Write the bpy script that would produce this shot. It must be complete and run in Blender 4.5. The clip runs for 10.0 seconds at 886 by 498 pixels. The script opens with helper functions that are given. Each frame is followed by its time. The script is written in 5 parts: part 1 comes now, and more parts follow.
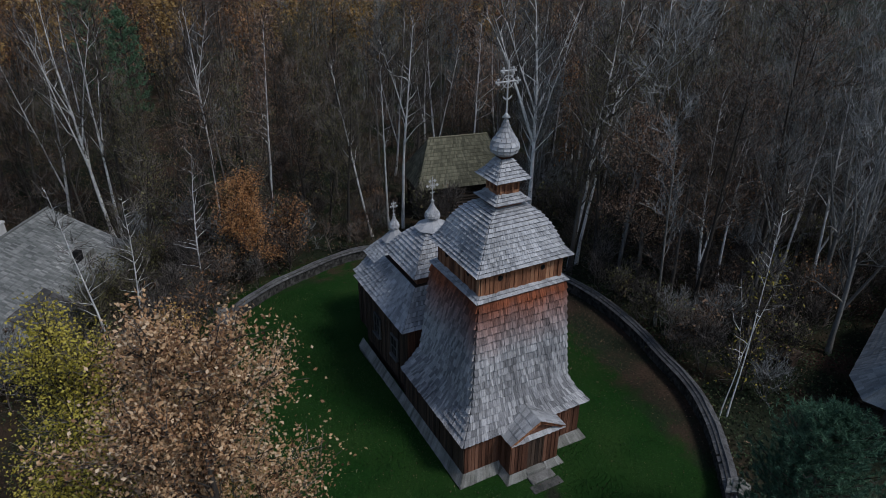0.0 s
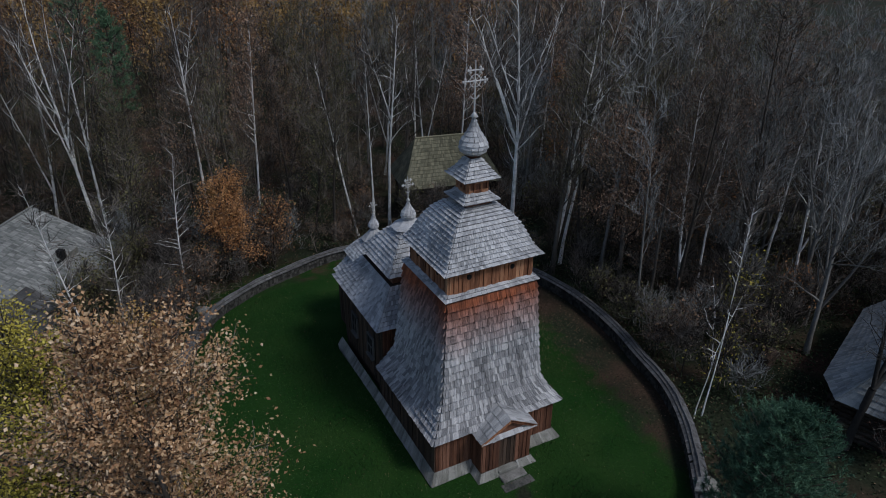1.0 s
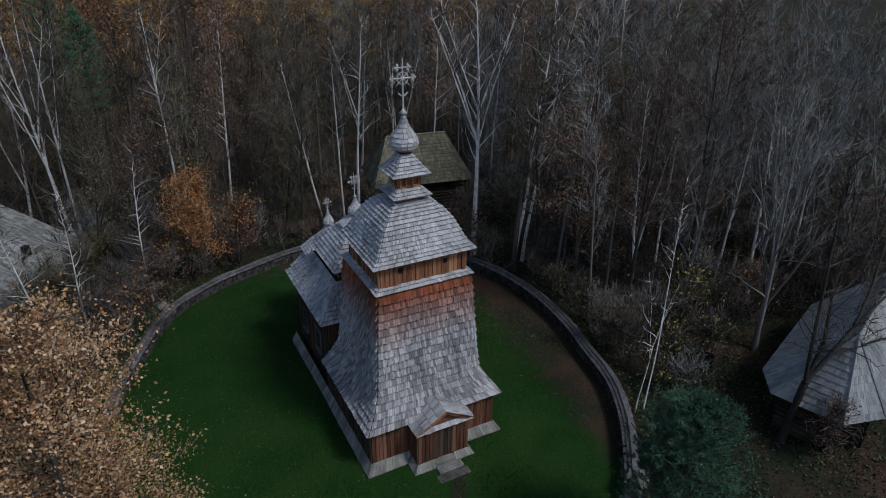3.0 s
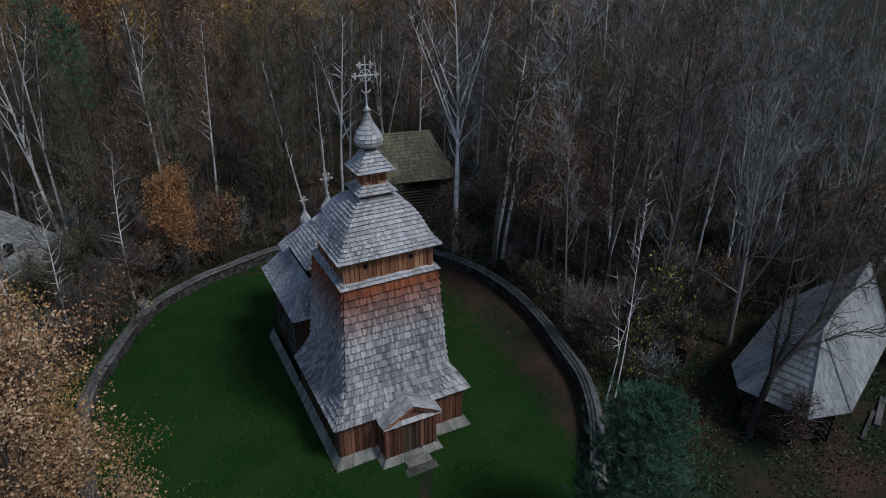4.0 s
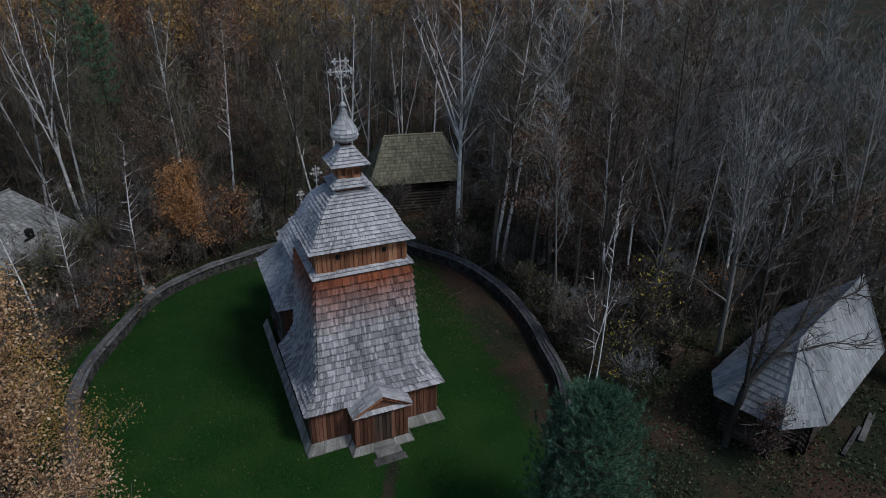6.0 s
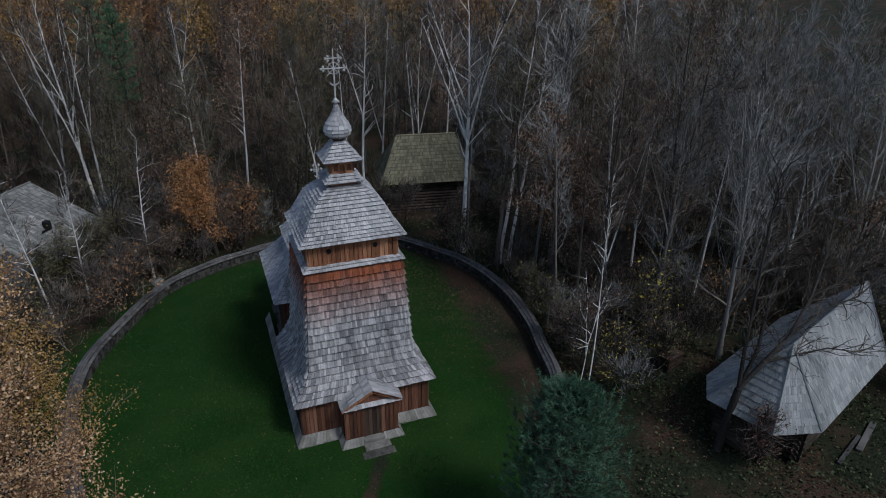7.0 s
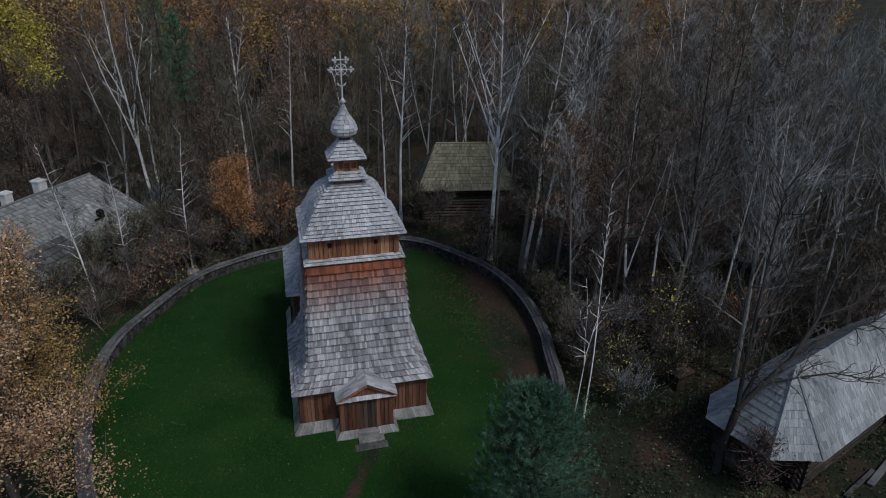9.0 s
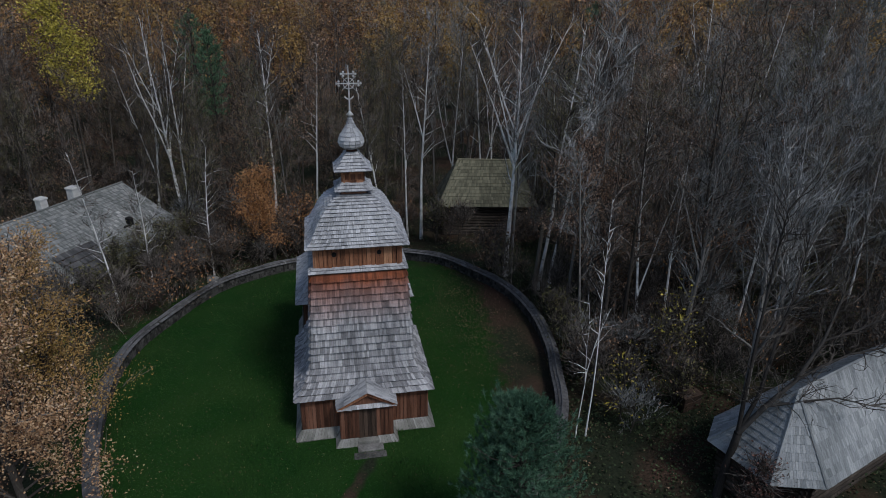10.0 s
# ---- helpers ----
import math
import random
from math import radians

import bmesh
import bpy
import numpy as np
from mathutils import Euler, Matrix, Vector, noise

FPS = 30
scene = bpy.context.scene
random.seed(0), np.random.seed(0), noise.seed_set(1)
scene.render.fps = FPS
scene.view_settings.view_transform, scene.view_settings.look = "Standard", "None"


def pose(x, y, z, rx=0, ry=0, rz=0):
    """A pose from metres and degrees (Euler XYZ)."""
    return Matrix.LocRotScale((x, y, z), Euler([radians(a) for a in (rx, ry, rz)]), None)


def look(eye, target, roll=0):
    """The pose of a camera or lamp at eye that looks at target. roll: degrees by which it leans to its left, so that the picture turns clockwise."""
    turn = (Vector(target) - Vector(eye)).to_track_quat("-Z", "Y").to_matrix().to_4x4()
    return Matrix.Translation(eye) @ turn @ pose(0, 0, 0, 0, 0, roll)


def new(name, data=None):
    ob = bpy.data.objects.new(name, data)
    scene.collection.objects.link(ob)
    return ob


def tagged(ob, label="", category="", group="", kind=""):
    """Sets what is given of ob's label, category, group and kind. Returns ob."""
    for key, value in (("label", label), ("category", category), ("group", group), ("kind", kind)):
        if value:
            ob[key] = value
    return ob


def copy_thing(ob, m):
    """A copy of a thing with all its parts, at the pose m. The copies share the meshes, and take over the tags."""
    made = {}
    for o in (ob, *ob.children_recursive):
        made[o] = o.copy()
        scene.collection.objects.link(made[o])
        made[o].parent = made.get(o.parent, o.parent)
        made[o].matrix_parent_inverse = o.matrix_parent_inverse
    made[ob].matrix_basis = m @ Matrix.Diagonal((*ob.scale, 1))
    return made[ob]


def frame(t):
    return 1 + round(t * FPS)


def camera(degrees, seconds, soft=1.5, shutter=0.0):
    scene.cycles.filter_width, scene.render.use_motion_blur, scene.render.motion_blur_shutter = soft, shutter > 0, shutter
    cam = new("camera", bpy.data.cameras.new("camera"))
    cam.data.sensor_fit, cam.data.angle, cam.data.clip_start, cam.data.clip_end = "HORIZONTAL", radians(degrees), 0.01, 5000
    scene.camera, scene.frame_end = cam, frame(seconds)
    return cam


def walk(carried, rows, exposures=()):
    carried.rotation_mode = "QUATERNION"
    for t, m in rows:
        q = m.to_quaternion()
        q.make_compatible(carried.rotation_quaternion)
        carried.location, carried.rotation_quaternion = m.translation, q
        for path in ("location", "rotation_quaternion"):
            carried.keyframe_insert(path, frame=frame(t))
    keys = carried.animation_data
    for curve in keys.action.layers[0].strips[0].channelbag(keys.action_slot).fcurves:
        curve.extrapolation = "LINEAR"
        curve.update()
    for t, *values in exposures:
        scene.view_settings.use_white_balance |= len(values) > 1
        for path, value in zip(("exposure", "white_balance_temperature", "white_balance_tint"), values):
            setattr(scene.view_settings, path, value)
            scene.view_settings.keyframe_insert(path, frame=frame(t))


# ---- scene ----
cam = camera(68.0, 10.0, 0.9)
PATH = [
    (0, (-13.48, -17.386, 21.62), (-12.643, -15.813, 20.711), 0.5),
    (0.5, (-12.965, -17.697, 21.622), (-12.13, -16.123, 20.713), 0.5),
    (1, (-12.399, -18.047, 21.627), (-11.566, -16.472, 20.718), 0.5),
    (1.5, (-11.858, -18.458, 21.655), (-11.027, -16.882, 20.745), 0.5),
    (2, (-11.279, -18.9, 21.654), (-10.449, -17.324, 20.745), 0.4),
    (2.5, (-10.745, -19.359, 21.64), (-9.916, -17.781, 20.733), 0.5),
    (4, (-8.996, -20.798, 21.582), (-8.173, -19.216, 20.677), 0.3),
    (4.5, (-8.482, -21.274, 21.535), (-7.659, -19.69, 20.633), 0.4),
    (5, (-7.92, -21.702, 21.524), (-7.128, -20.101, 20.623), 0.4),
    (5.5, (-7.344, -22.158, 21.489), (-6.59, -20.536, 20.593), 0.5),
    (7, (-5.374, -23.473, 21.277), (-4.733, -21.796, 20.394), 0.5),
    (7.5, (-4.769, -23.855, 21.236), (-4.162, -22.166, 20.354), 0.5),
    (8, (-4.095, -24.258, 21.16), (-3.529, -22.553, 20.282), 0.5),
    (8.5, (-3.451, -24.612, 21.073), (-2.934, -22.888, 20.201), 0.6),
    (9, (-2.764, -25.004, 21.016), (-2.311, -23.251, 20.168), 0.7),
    (9.5, (-2.081, -25.379, 20.948), (-1.686, -23.599, 20.125), 0.7),
    (10, (-1.398, -25.714, 20.921), (-1.047, -23.915, 20.122), 0.8),
]
walk(cam, [(t, look(eye, target, roll)) for t, eye, target, roll in PATH])

# ---------- world, sun, exposure ----------
world = bpy.data.worlds.new("world")
scene.world = world
world.use_nodes = True
wn = world.node_tree.nodes
sky = wn.new("ShaderNodeTexSky")
sky.sky_type = "NISHITA"
sky.sun_disc = False
SUN_EL, SUN_AZ = 52.0, 150.0      # degrees; azimuth clockwise from +y
sky.sun_elevation, sky.sun_rotation = radians(SUN_EL), radians(SUN_AZ)
sky.air_density, sky.dust_density, sky.ozone_density = 1.0, 1.2, 2.0
world.node_tree.links.new(sky.outputs[0], wn["Background"].inputs[0])
wn["Background"].inputs[1].default_value = 0.1
sun_dir = Vector((math.sin(radians(SUN_AZ)) * math.cos(radians(SUN_EL)), math.cos(radians(SUN_AZ)) * math.cos(radians(SUN_EL)), math.sin(radians(SUN_EL))))
sun_data = bpy.data.lights.new("sun", "SUN")
sun_data.energy, sun_data.angle, sun_data.color = 1.8, radians(13), (0.95, 0.97, 1.0)
sun = new("sun", sun_data)
sun.matrix_world = look(sun_dir * 60, (0, 0, 0))
scene.view_settings.exposure = -0.2


# ---------- materials ----------
def material(name, stops, scale=1.0, rough=0.85, bump=0.3, fine=30.0, piece=0.0, stretch=(1, 1, 1), metal=0.0, stain=None, streak=0.55):
    """A procedural surface: colour stops over coarse and fine noise, a tint for each piece, and a fine relief.
    stain: (colour, low z, high z, amount) for weathering that follows the height on the thing."""
    m = bpy.data.materials.new(name)
    m.use_nodes = True
    nt = m.node_tree
    n, l = nt.nodes, nt.links
    b = n["Principled BSDF"]
    b.inputs["Roughness"].default_value = rough
    b.inputs["Metallic"].default_value = metal
    b.inputs["Specular IOR Level"].default_value = 0.25
    co = n.new("ShaderNodeNewGeometry")
    mp = n.new("ShaderNodeMapping")
    mp.inputs["Scale"].default_value = stretch
    l.new(co.outputs["Position"], mp.inputs[0])
    a = n.new("ShaderNodeTexNoise")
    a.inputs["Scale"].default_value, a.inputs["Detail"].default_value = scale, 5
    l.new(mp.outputs[0], a.inputs["Vector"])
    f = n.new("ShaderNodeTexNoise")
    f.inputs["Scale"].default_value, f.inputs["Detail"].default_value = fine, 3
    l.new(mp.outputs[0], f.inputs["Vector"])
    mix = n.new("ShaderNodeMath")
    mix.operation = "MULTIPLY_ADD"
    mix.inputs[1].default_value = streak
    l.new(f.outputs[0], mix.inputs[0])
    half = n.new("ShaderNodeMath")
    half.operation = "MULTIPLY_ADD"
    half.inputs[1].default_value, half.inputs[2].default_value = 0.9, 0.05 - streak / 2
    l.new(a.outputs[0], half.inputs[0])
    l.new(half.outputs[0], mix.inputs[2])
    last = mix
    if piece:
        oi = n.new("ShaderNodeObjectInfo")
        add = n.new("ShaderNodeMath")
        l.new(oi.outputs["Random"], add.inputs[0])
        l.new(co.outputs["Random Per Island"], add.inputs[1])
        fr = n.new("ShaderNodeMath")
        fr.operation = "FRACT"
        l.new(add.outputs[0], fr.inputs[0])
        pm = n.new("ShaderNodeMath")
        pm.operation = "MULTIPLY_ADD"
        pm.inputs[1].default_value = piece
        l.new(fr.outputs[0], pm.inputs[0])
        sub = n.new("ShaderNodeMath")
        sub.operation = "SUBTRACT"
        sub.inputs[1].default_value = piece / 2
        l.new(mix.outputs[0], sub.inputs[0])
        l.new(sub.outputs[0], pm.inputs[2])
        last = pm
    r = n.new("ShaderNodeValToRGB")
    while len(r.color_ramp.elements) < len(stops):
        r.color_ramp.elements.new(0.5)
    for e, (p, c) in zip(r.color_ramp.elements, stops):
        e.position, e.color = p, (*c, 1)
    l.new(last.outputs[0], r.inputs[0])
    col = r.outputs[0]
    if stain:
        c, z0, z1, amount = stain
        sep = n.new("ShaderNodeSeparateXYZ")
        l.new(co.outputs["Position"], sep.inputs[0])
        wob = n.new("ShaderNodeMath")
        wob.operation = "MULTIPLY_ADD"
        wob.inputs[1].default_value = abs(z1 - z0) * 0.9
        l.new(a.outputs[0], wob.inputs[0])
        l.new(sep.outputs[2], wob.inputs[2])
        rng = n.new("ShaderNodeMapRange")
        off = abs(z1 - z0) * 0.45
        rng.inputs[1].default_value, rng.inputs[2].default_value = z0 + off, z1 + off
        rng.inputs[3].default_value, rng.inputs[4].default_value = 0, amount
        l.new(wob.outputs[0], rng.inputs[0])
        mx = n.new("ShaderNodeMix")
        mx.data_type, mx.blend_type = "RGBA", "MULTIPLY"
        l.new(rng.outputs[0], mx.inputs[0])
        l.new(col, mx.inputs[6])
        mx.inputs[7].default_value = (*c, 1)
        col = mx.outputs[2]
    l.new(col, b.inputs["Base Color"])
    if bump:
        bp = n.new("ShaderNodeBump")
        bp.inputs["Strength"].default_value, bp.inputs["Distance"].default_value = bump, 0.02
        l.new(f.outputs[0], bp.inputs["Height"])
        l.new(bp.outputs[0], b.inputs["Normal"])
    return m


def g(v, w=1.0, b=1.0):
    return (v * w, v, v * b)


M = {}
GRAIN = dict(fine=75, piece=0.38, stretch=(1, 1, 0.06), bump=0.6, streak=0.75)
M["shingle"] = material("weathered_shingle", [(0.1, (0.12, 0.125, 0.132)), (0.45, (0.33, 0.333, 0.345)), (0.9, (0.62, 0.62, 0.635))], 0.7, 0.7, **GRAIN)
M["tower_shingle"] = material("tower_shingle", [(0.12, (0.06, 0.06, 0.064)), (0.45, (0.24, 0.24, 0.25)), (0.85, (0.6, 0.59, 0.6))], 0.6, 0.75, stain=((0.66, 0.2, 0.09), 5.6, 8.0, 1.0), **GRAIN)
BOARD = dict(fine=16, piece=0.5, stretch=(7, 7, 0.4), bump=0.5)
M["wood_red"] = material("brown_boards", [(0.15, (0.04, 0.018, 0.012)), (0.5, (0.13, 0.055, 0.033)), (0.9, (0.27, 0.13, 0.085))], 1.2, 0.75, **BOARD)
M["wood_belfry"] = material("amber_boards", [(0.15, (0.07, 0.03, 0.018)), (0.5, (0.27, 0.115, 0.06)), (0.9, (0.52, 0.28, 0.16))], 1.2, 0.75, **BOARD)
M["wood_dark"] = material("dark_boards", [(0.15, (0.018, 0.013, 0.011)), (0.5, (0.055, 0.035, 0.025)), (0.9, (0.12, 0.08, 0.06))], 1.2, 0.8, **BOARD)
M["wood_grey"] = material("grey_boards", [(0.15, (0.09, 0.09, 0.08)), (0.5, (0.21, 0.205, 0.185)), (0.9, (0.38, 0.37, 0.35))], 1.5, 0.85, 0.4, 24, 0.4)
M["black"] = material("dark_inside", [(0.2, g(0.006)), (0.8, g(0.014))], 2, 0.95, 0)
M["stone"] = material("field_stone", [(0.15, (0.05, 0.05, 0.046)), (0.5, (0.13, 0.125, 0.115)), (0.9, (0.26, 0.25, 0.235))], 1.5, 0.9, 0.6, 12, 0.5)
M["wall_stone"] = material("dark_wall_stone", [(0.15, (0.015, 0.015, 0.014)), (0.5, (0.045, 0.044, 0.041)), (0.9, (0.11, 0.105, 0.1))], 1.5, 0.9, 0.6, 12, 0.5)
M["cap"] = material("wall_cap_shingle", [(0.15, (0.05, 0.049, 0.05)), (0.55, (0.11, 0.108, 0.11)), (0.8, (0.17, 0.168, 0.168)), (0.97, (0.42, 0.41, 0.4))], 0.5, 0.85, 0.5, 16, 0.35)
M["metal"] = material("grey_metal", [(0.2, g(0.4)), (0.8, g(0.7))], 3, 0.5, 0.1, metal=0.2)
M["moss_roof"] = material("mossy_shingle", [(0.1, (0.05, 0.05, 0.036)), (0.5, (0.125, 0.12, 0.082)), (0.9, (0.25, 0.235, 0.165))], 0.5, 0.9, 0.5, 30, 0.4, (1, 1, 0.2))
M["roof_left"] = material("mossy_grey_shingle", [(0.1, (0.09, 0.095, 0.09)), (0.5, (0.19, 0.195, 0.185)), (0.8, (0.3, 0.3, 0.285)), (0.95, (0.55, 0.53, 0.5))], 0.35, 0.85, 0.5, 30, 0.5, (1, 1, 0.2))
M["roof_right"] = material("pale_shingle", [(0.1, (0.12, 0.13, 0.132)), (0.5, (0.255, 0.27, 0.275)), (0.9, (0.44, 0.45, 0.455))], 0.6, 0.8, 0.5, 30, 0.35, (1, 1, 0.2))
M["dark_plank"] = material("dark_grey_planks", [(0.15, (0.04, 0.04, 0.04)), (0.5, (0.09, 0.088, 0.086)), (0.9, (0.17, 0.165, 0.16))], 1.0, 0.85, 0.5, 24, 0.4)
M["log"] = material("dark_logs", [(0.15, (0.02, 0.016, 0.013)), (0.5, (0.05, 0.04, 0.032)), (0.9, (0.11, 0.09, 0.075))], 1.5, 0.85, 0.4, 12, 0.3)
M["bark"] = material("grey_brown_bark", [(0.15, (0.018, 0.015, 0.013)), (0.5, (0.055, 0.047, 0.04)), (0.9, (0.16, 0.14, 0.12))], 0.8, 0.9, 0.5, 20, 0.5, (1, 1, 0.3))
M["bark_dark"] = material("dark_bark", [(0.15, (0.012, 0.011, 0.01)), (0.5, (0.03, 0.027, 0.025)), (0.9, (0.07, 0.065, 0.06))], 0.8, 0.9, 0.5, 20, 0.4, (1, 1, 0.3))
M["bark_pale"] = material("pale_bark", [(0.15, (0.07, 0.066, 0.06)), (0.5, (0.19, 0.182, 0.17)), (0.9, (0.36, 0.35, 0.33))], 0.8, 0.9, 0.5, 20, 0.5, (1, 1, 0.3))
M["birch"] = material("birch_bark", [(0.2, (0.085, 0.078, 0.07)), (0.33, (0.58, 0.565, 0.54)), (0.58, (0.86, 0.85, 0.83))], 1.6, 0.8, 0.3, 9, 0.1, (1, 1, 1.8))
M["twig"] = material("bare_twigs", [(0.15, (0.022, 0.018, 0.015)), (0.5, (0.075, 0.063, 0.055)), (0.85, (0.24, 0.21, 0.185))], 0.3, 0.9, 0, 3, 0.9)
M["twig_pale"] = material("pale_twigs", [(0.15, (0.05, 0.052, 0.05)), (0.5, (0.165, 0.168, 0.162)), (0.85, (0.4, 0.405, 0.4))], 0.3, 0.9, 0, 3, 0.9)


def leaf_material(name, stops, scale=0.5):
    m = material(name, stops, scale, 0.7, 0, 2.0, 0.75)
    b = m.node_tree.nodes["Principled BSDF"]
    b.inputs["Specular IOR Level"].default_value = 0.3
    return m


M["leaf_oak"] = leaf_material("brown_leaves", [(0.1, (0.13, 0.062, 0.032)), (0.4, (0.4, 0.22, 0.108)), (0.65, (0.57, 0.365, 0.2)), (0.95, (0.72, 0.54, 0.37))])
M["leaf_yellow"] = leaf_material("yellow_leaves", [(0.1, (0.15, 0.13, 0.02)), (0.5, (0.4, 0.33, 0.045)), (0.9, (0.6, 0.5, 0.11))])
M["leaf_gold"] = leaf_material("golden_leaves", [(0.1, (0.16, 0.085, 0.025)), (0.5, (0.36, 0.21, 0.06)), (0.9, (0.5, 0.33, 0.13))])
M["leaf_orange"] = leaf_material("orange_leaves", [(0.1, (0.1, 0.043, 0.018)), (0.5, (0.29, 0.135, 0.055)), (0.9, (0.48, 0.26, 0.12))])
M["leaf_brown"] = leaf_material("dry_leaves", [(0.1, (0.04, 0.024, 0.015)), (0.5, (0.12, 0.07, 0.042)), (0.85, (0.3, 0.19, 0.12))])
M["leaf_amber"] = leaf_material("amber_leaves", [(0.1, (0.16, 0.065, 0.025)), (0.5, (0.42, 0.195, 0.075)), (0.9, (0.62, 0.34, 0.15))])
M["leaf_tan"] = leaf_material("tan_leaves", [(0.1, (0.09, 0.045, 0.026)), (0.5, (0.25, 0.14, 0.085)), (0.88, (0.52, 0.37, 0.26))])
M["leaf_red"] = leaf_material("dark_red_leaves", [(0.1, (0.03, 0.014, 0.011)), (0.5, (0.09, 0.04, 0.03)), (0.9, (0.17, 0.085, 0.065))])
M["leaf_olive"] = leaf_material("olive_leaves", [(0.1, (0.025, 0.027, 0.01)), (0.5, (0.085, 0.08, 0.03)), (0.85, (0.22, 0.2, 0.085))])
M["white"] = material("old_whitewash", [(0.15, (0.4, 0.39, 0.37)), (0.9, (0.72, 0.71, 0.68))], 2, 0.9, 0.3)
M["grass"] = leaf_material("grass_blades", [(0.1, (0.005, 0.026, 0.004)), (0.5, (0.015, 0.058, 0.009)), (0.9, (0.05, 0.1, 0.022))], 0.4)
M["ivy"] = leaf_material("ground_ivy_leaves", [(0.1, (0.012, 0.022, 0.008)), (0.5, (0.03, 0.05, 0.018)), (0.9, (0.075, 0.095, 0.04))], 0.3)
M["needle_pale"] = leaf_material("pale_pine_needles", [(0.1, (0.03, 0.065, 0.035)), (0.5, (0.08, 0.16, 0.085)), (0.9, (0.17, 0.27, 0.16))])
M["needle"] = leaf_material("pine_needles", [(0.1, (0.014, 0.045, 0.027)), (0.5, (0.045, 0.11, 0.065)), (0.9, (0.12, 0.22, 0.135))])


# ---------- mesh helpers ----------
def mesh_object(name, verts, faces, mat, parent=None, label="", smooth=False):
    me = bpy.data.meshes.new(name)
    me.from_pydata([tuple(v) for v in verts], [], faces)
    me.materials.append(mat)
    if smooth:
        me.polygons.foreach_set("use_smooth", [True] * len(me.polygons))
    me.update()
    ob = new(name, me)
    if parent is not None:
        ob.parent = parent
    if label:
        ob["label"] = label
    return ob


def part(name, bm, mat, parent=None, label="", smooth=False):
    me = bpy.data.meshes.new(name)
    bmesh.ops.recalc_face_normals(bm, faces=bm.faces)
    bm.to_mesh(me)
    bm.free()
    me.materials.append(mat)
    if smooth:
        me.polygons.foreach_set("use_smooth", [True] * len(me.polygons))
    ob = new(name, me)
    if parent is not None:
        ob.parent = parent
    if label:
        ob["label"] = label
    return ob


def thing(name, label, category, group="", kind="", at=None):
    ob = new(name)
    ob.empty_display_size = 0.2
    if at is not None:
        ob.matrix_basis = at
    return tagged(ob, label, category, group, kind)


def box_bm(bm, x0, x1, y0, y1, z0, z1, bevel=0.0):
    r = bmesh.ops.create_cube(bm, size=1, matrix=Matrix.Translation(((x0 + x1) / 2, (y0 + y1) / 2, (z0 + z1) / 2)) @ Matrix.Diagonal((x1 - x0, y1 - y0, z1 - z0, 1)))
    if bevel:
        es = list({e for v in r["verts"] for e in v.link_edges})
        bmesh.ops.bevel(bm, geom=es, offset=bevel, segments=1, affect="EDGES")
    return bm


class Geo:
    """Vertices and faces gathered for one mesh."""
    def __init__(self):
        self.v, self.f = [], []

    def hexa(self, a, b, c, d, n, t0, t1):
        """A slab on the quad a b (bottom edge) c d (top edge), thick t0 at the bottom and t1 at the top along n."""
        k = len(self.v)
        self.v += [a, b, c, d, a + n * t0, b + n * t0, c + n * t1, d + n * t1]
        self.f += [(k + 4, k + 5, k + 6, k + 7), (k, k + 1, k + 5, k + 4), (k + 1, k + 2, k + 6, k + 5), (k + 3, k, k + 4, k + 7), (k + 2, k + 3, k + 7, k + 6)]

    def tube(self, pts, rad, sides):
        k = len(self.v)
        m = len(pts)
        for i in range(m):
            d = (pts[min(i + 1, m - 1)] - pts[max(i - 1, 0)]).normalized()
            u = d.cross(Vector((0.31, 0.95, 0.05))).normalized()
            w = d.cross(u)
            for j in range(sides):
                an = 2 * math.pi * j / sides
                self.v.append(pts[i] + (u * math.cos(an) + w * math.sin(an)) * rad[i])
        for i in range(m - 1):
            for j in range(sides):
                p, q = k + i * sides + j, k + i * sides + (j + 1) % sides
                self.f.append((p, q, q + sides, p + sides))

    def leaf(self, p, size, rng):
        d = Vector((rng.gauss(0, 1), rng.gauss(0, 1), rng.gauss(0, 0.8))).normalized()
        s = d.cross(Vector((rng.gauss(0, 1), rng.gauss(0, 1), rng.gauss(0, 1)))).normalized()
        nn = d.cross(s)
        k = len(self.v)
        w = size * 0.32
        self.v += [p - d * size * 0.5, p + s * w + nn * size * 0.12, p + d * size * 0.5, p - s * w + nn * size * 0.12]
        self.f += [(k, k + 1, k + 2), (k, k + 2, k + 3)]

    def make(self, name, mat, parent=None, label="", smooth=False):
        return mesh_object(name, self.v, self.f, mat, parent, label, smooth)


def merged(name, geos, places, mat, label, category):
    """Many plants of one kind in one mesh. geos: prototypes; places: (prototype, x, y, turn, scale)."""
    base = [(np.array([tuple(v) for v in q.v]), np.array(q.f)) for q in geos]
    vs, fs, k = [], [], 0
    for i, x, y, turn, s in places:
        v, f = base[i]
        c, w = math.cos(turn), math.sin(turn)
        vs.append(np.column_stack(((v[:, 0] * c - v[:, 1] * w) * s + x, (v[:, 0] * w + v[:, 1] * c) * s + y, v[:, 2] * s + ground_z(x, y))))
        fs.append(f + k)
        k += len(v)
    v, f = np.concatenate(vs), np.concatenate(fs)
    n = f.shape[1]
    me = bpy.data.meshes.new(name)
    me.vertices.add(len(v))
    me.vertices.foreach_set("co", v.astype(np.float32).ravel())
    me.loops.add(f.size)
    me.loops.foreach_set("vertex_index", f.astype(np.int32).ravel())
    me.polygons.add(len(f))
    me.polygons.foreach_set("loop_start", np.arange(0, f.size, n, dtype=np.int32))
    me.update(calc_edges=True)
    me.materials.append(mat)
    return tagged(new(name, me), label, category, kind="stuff")


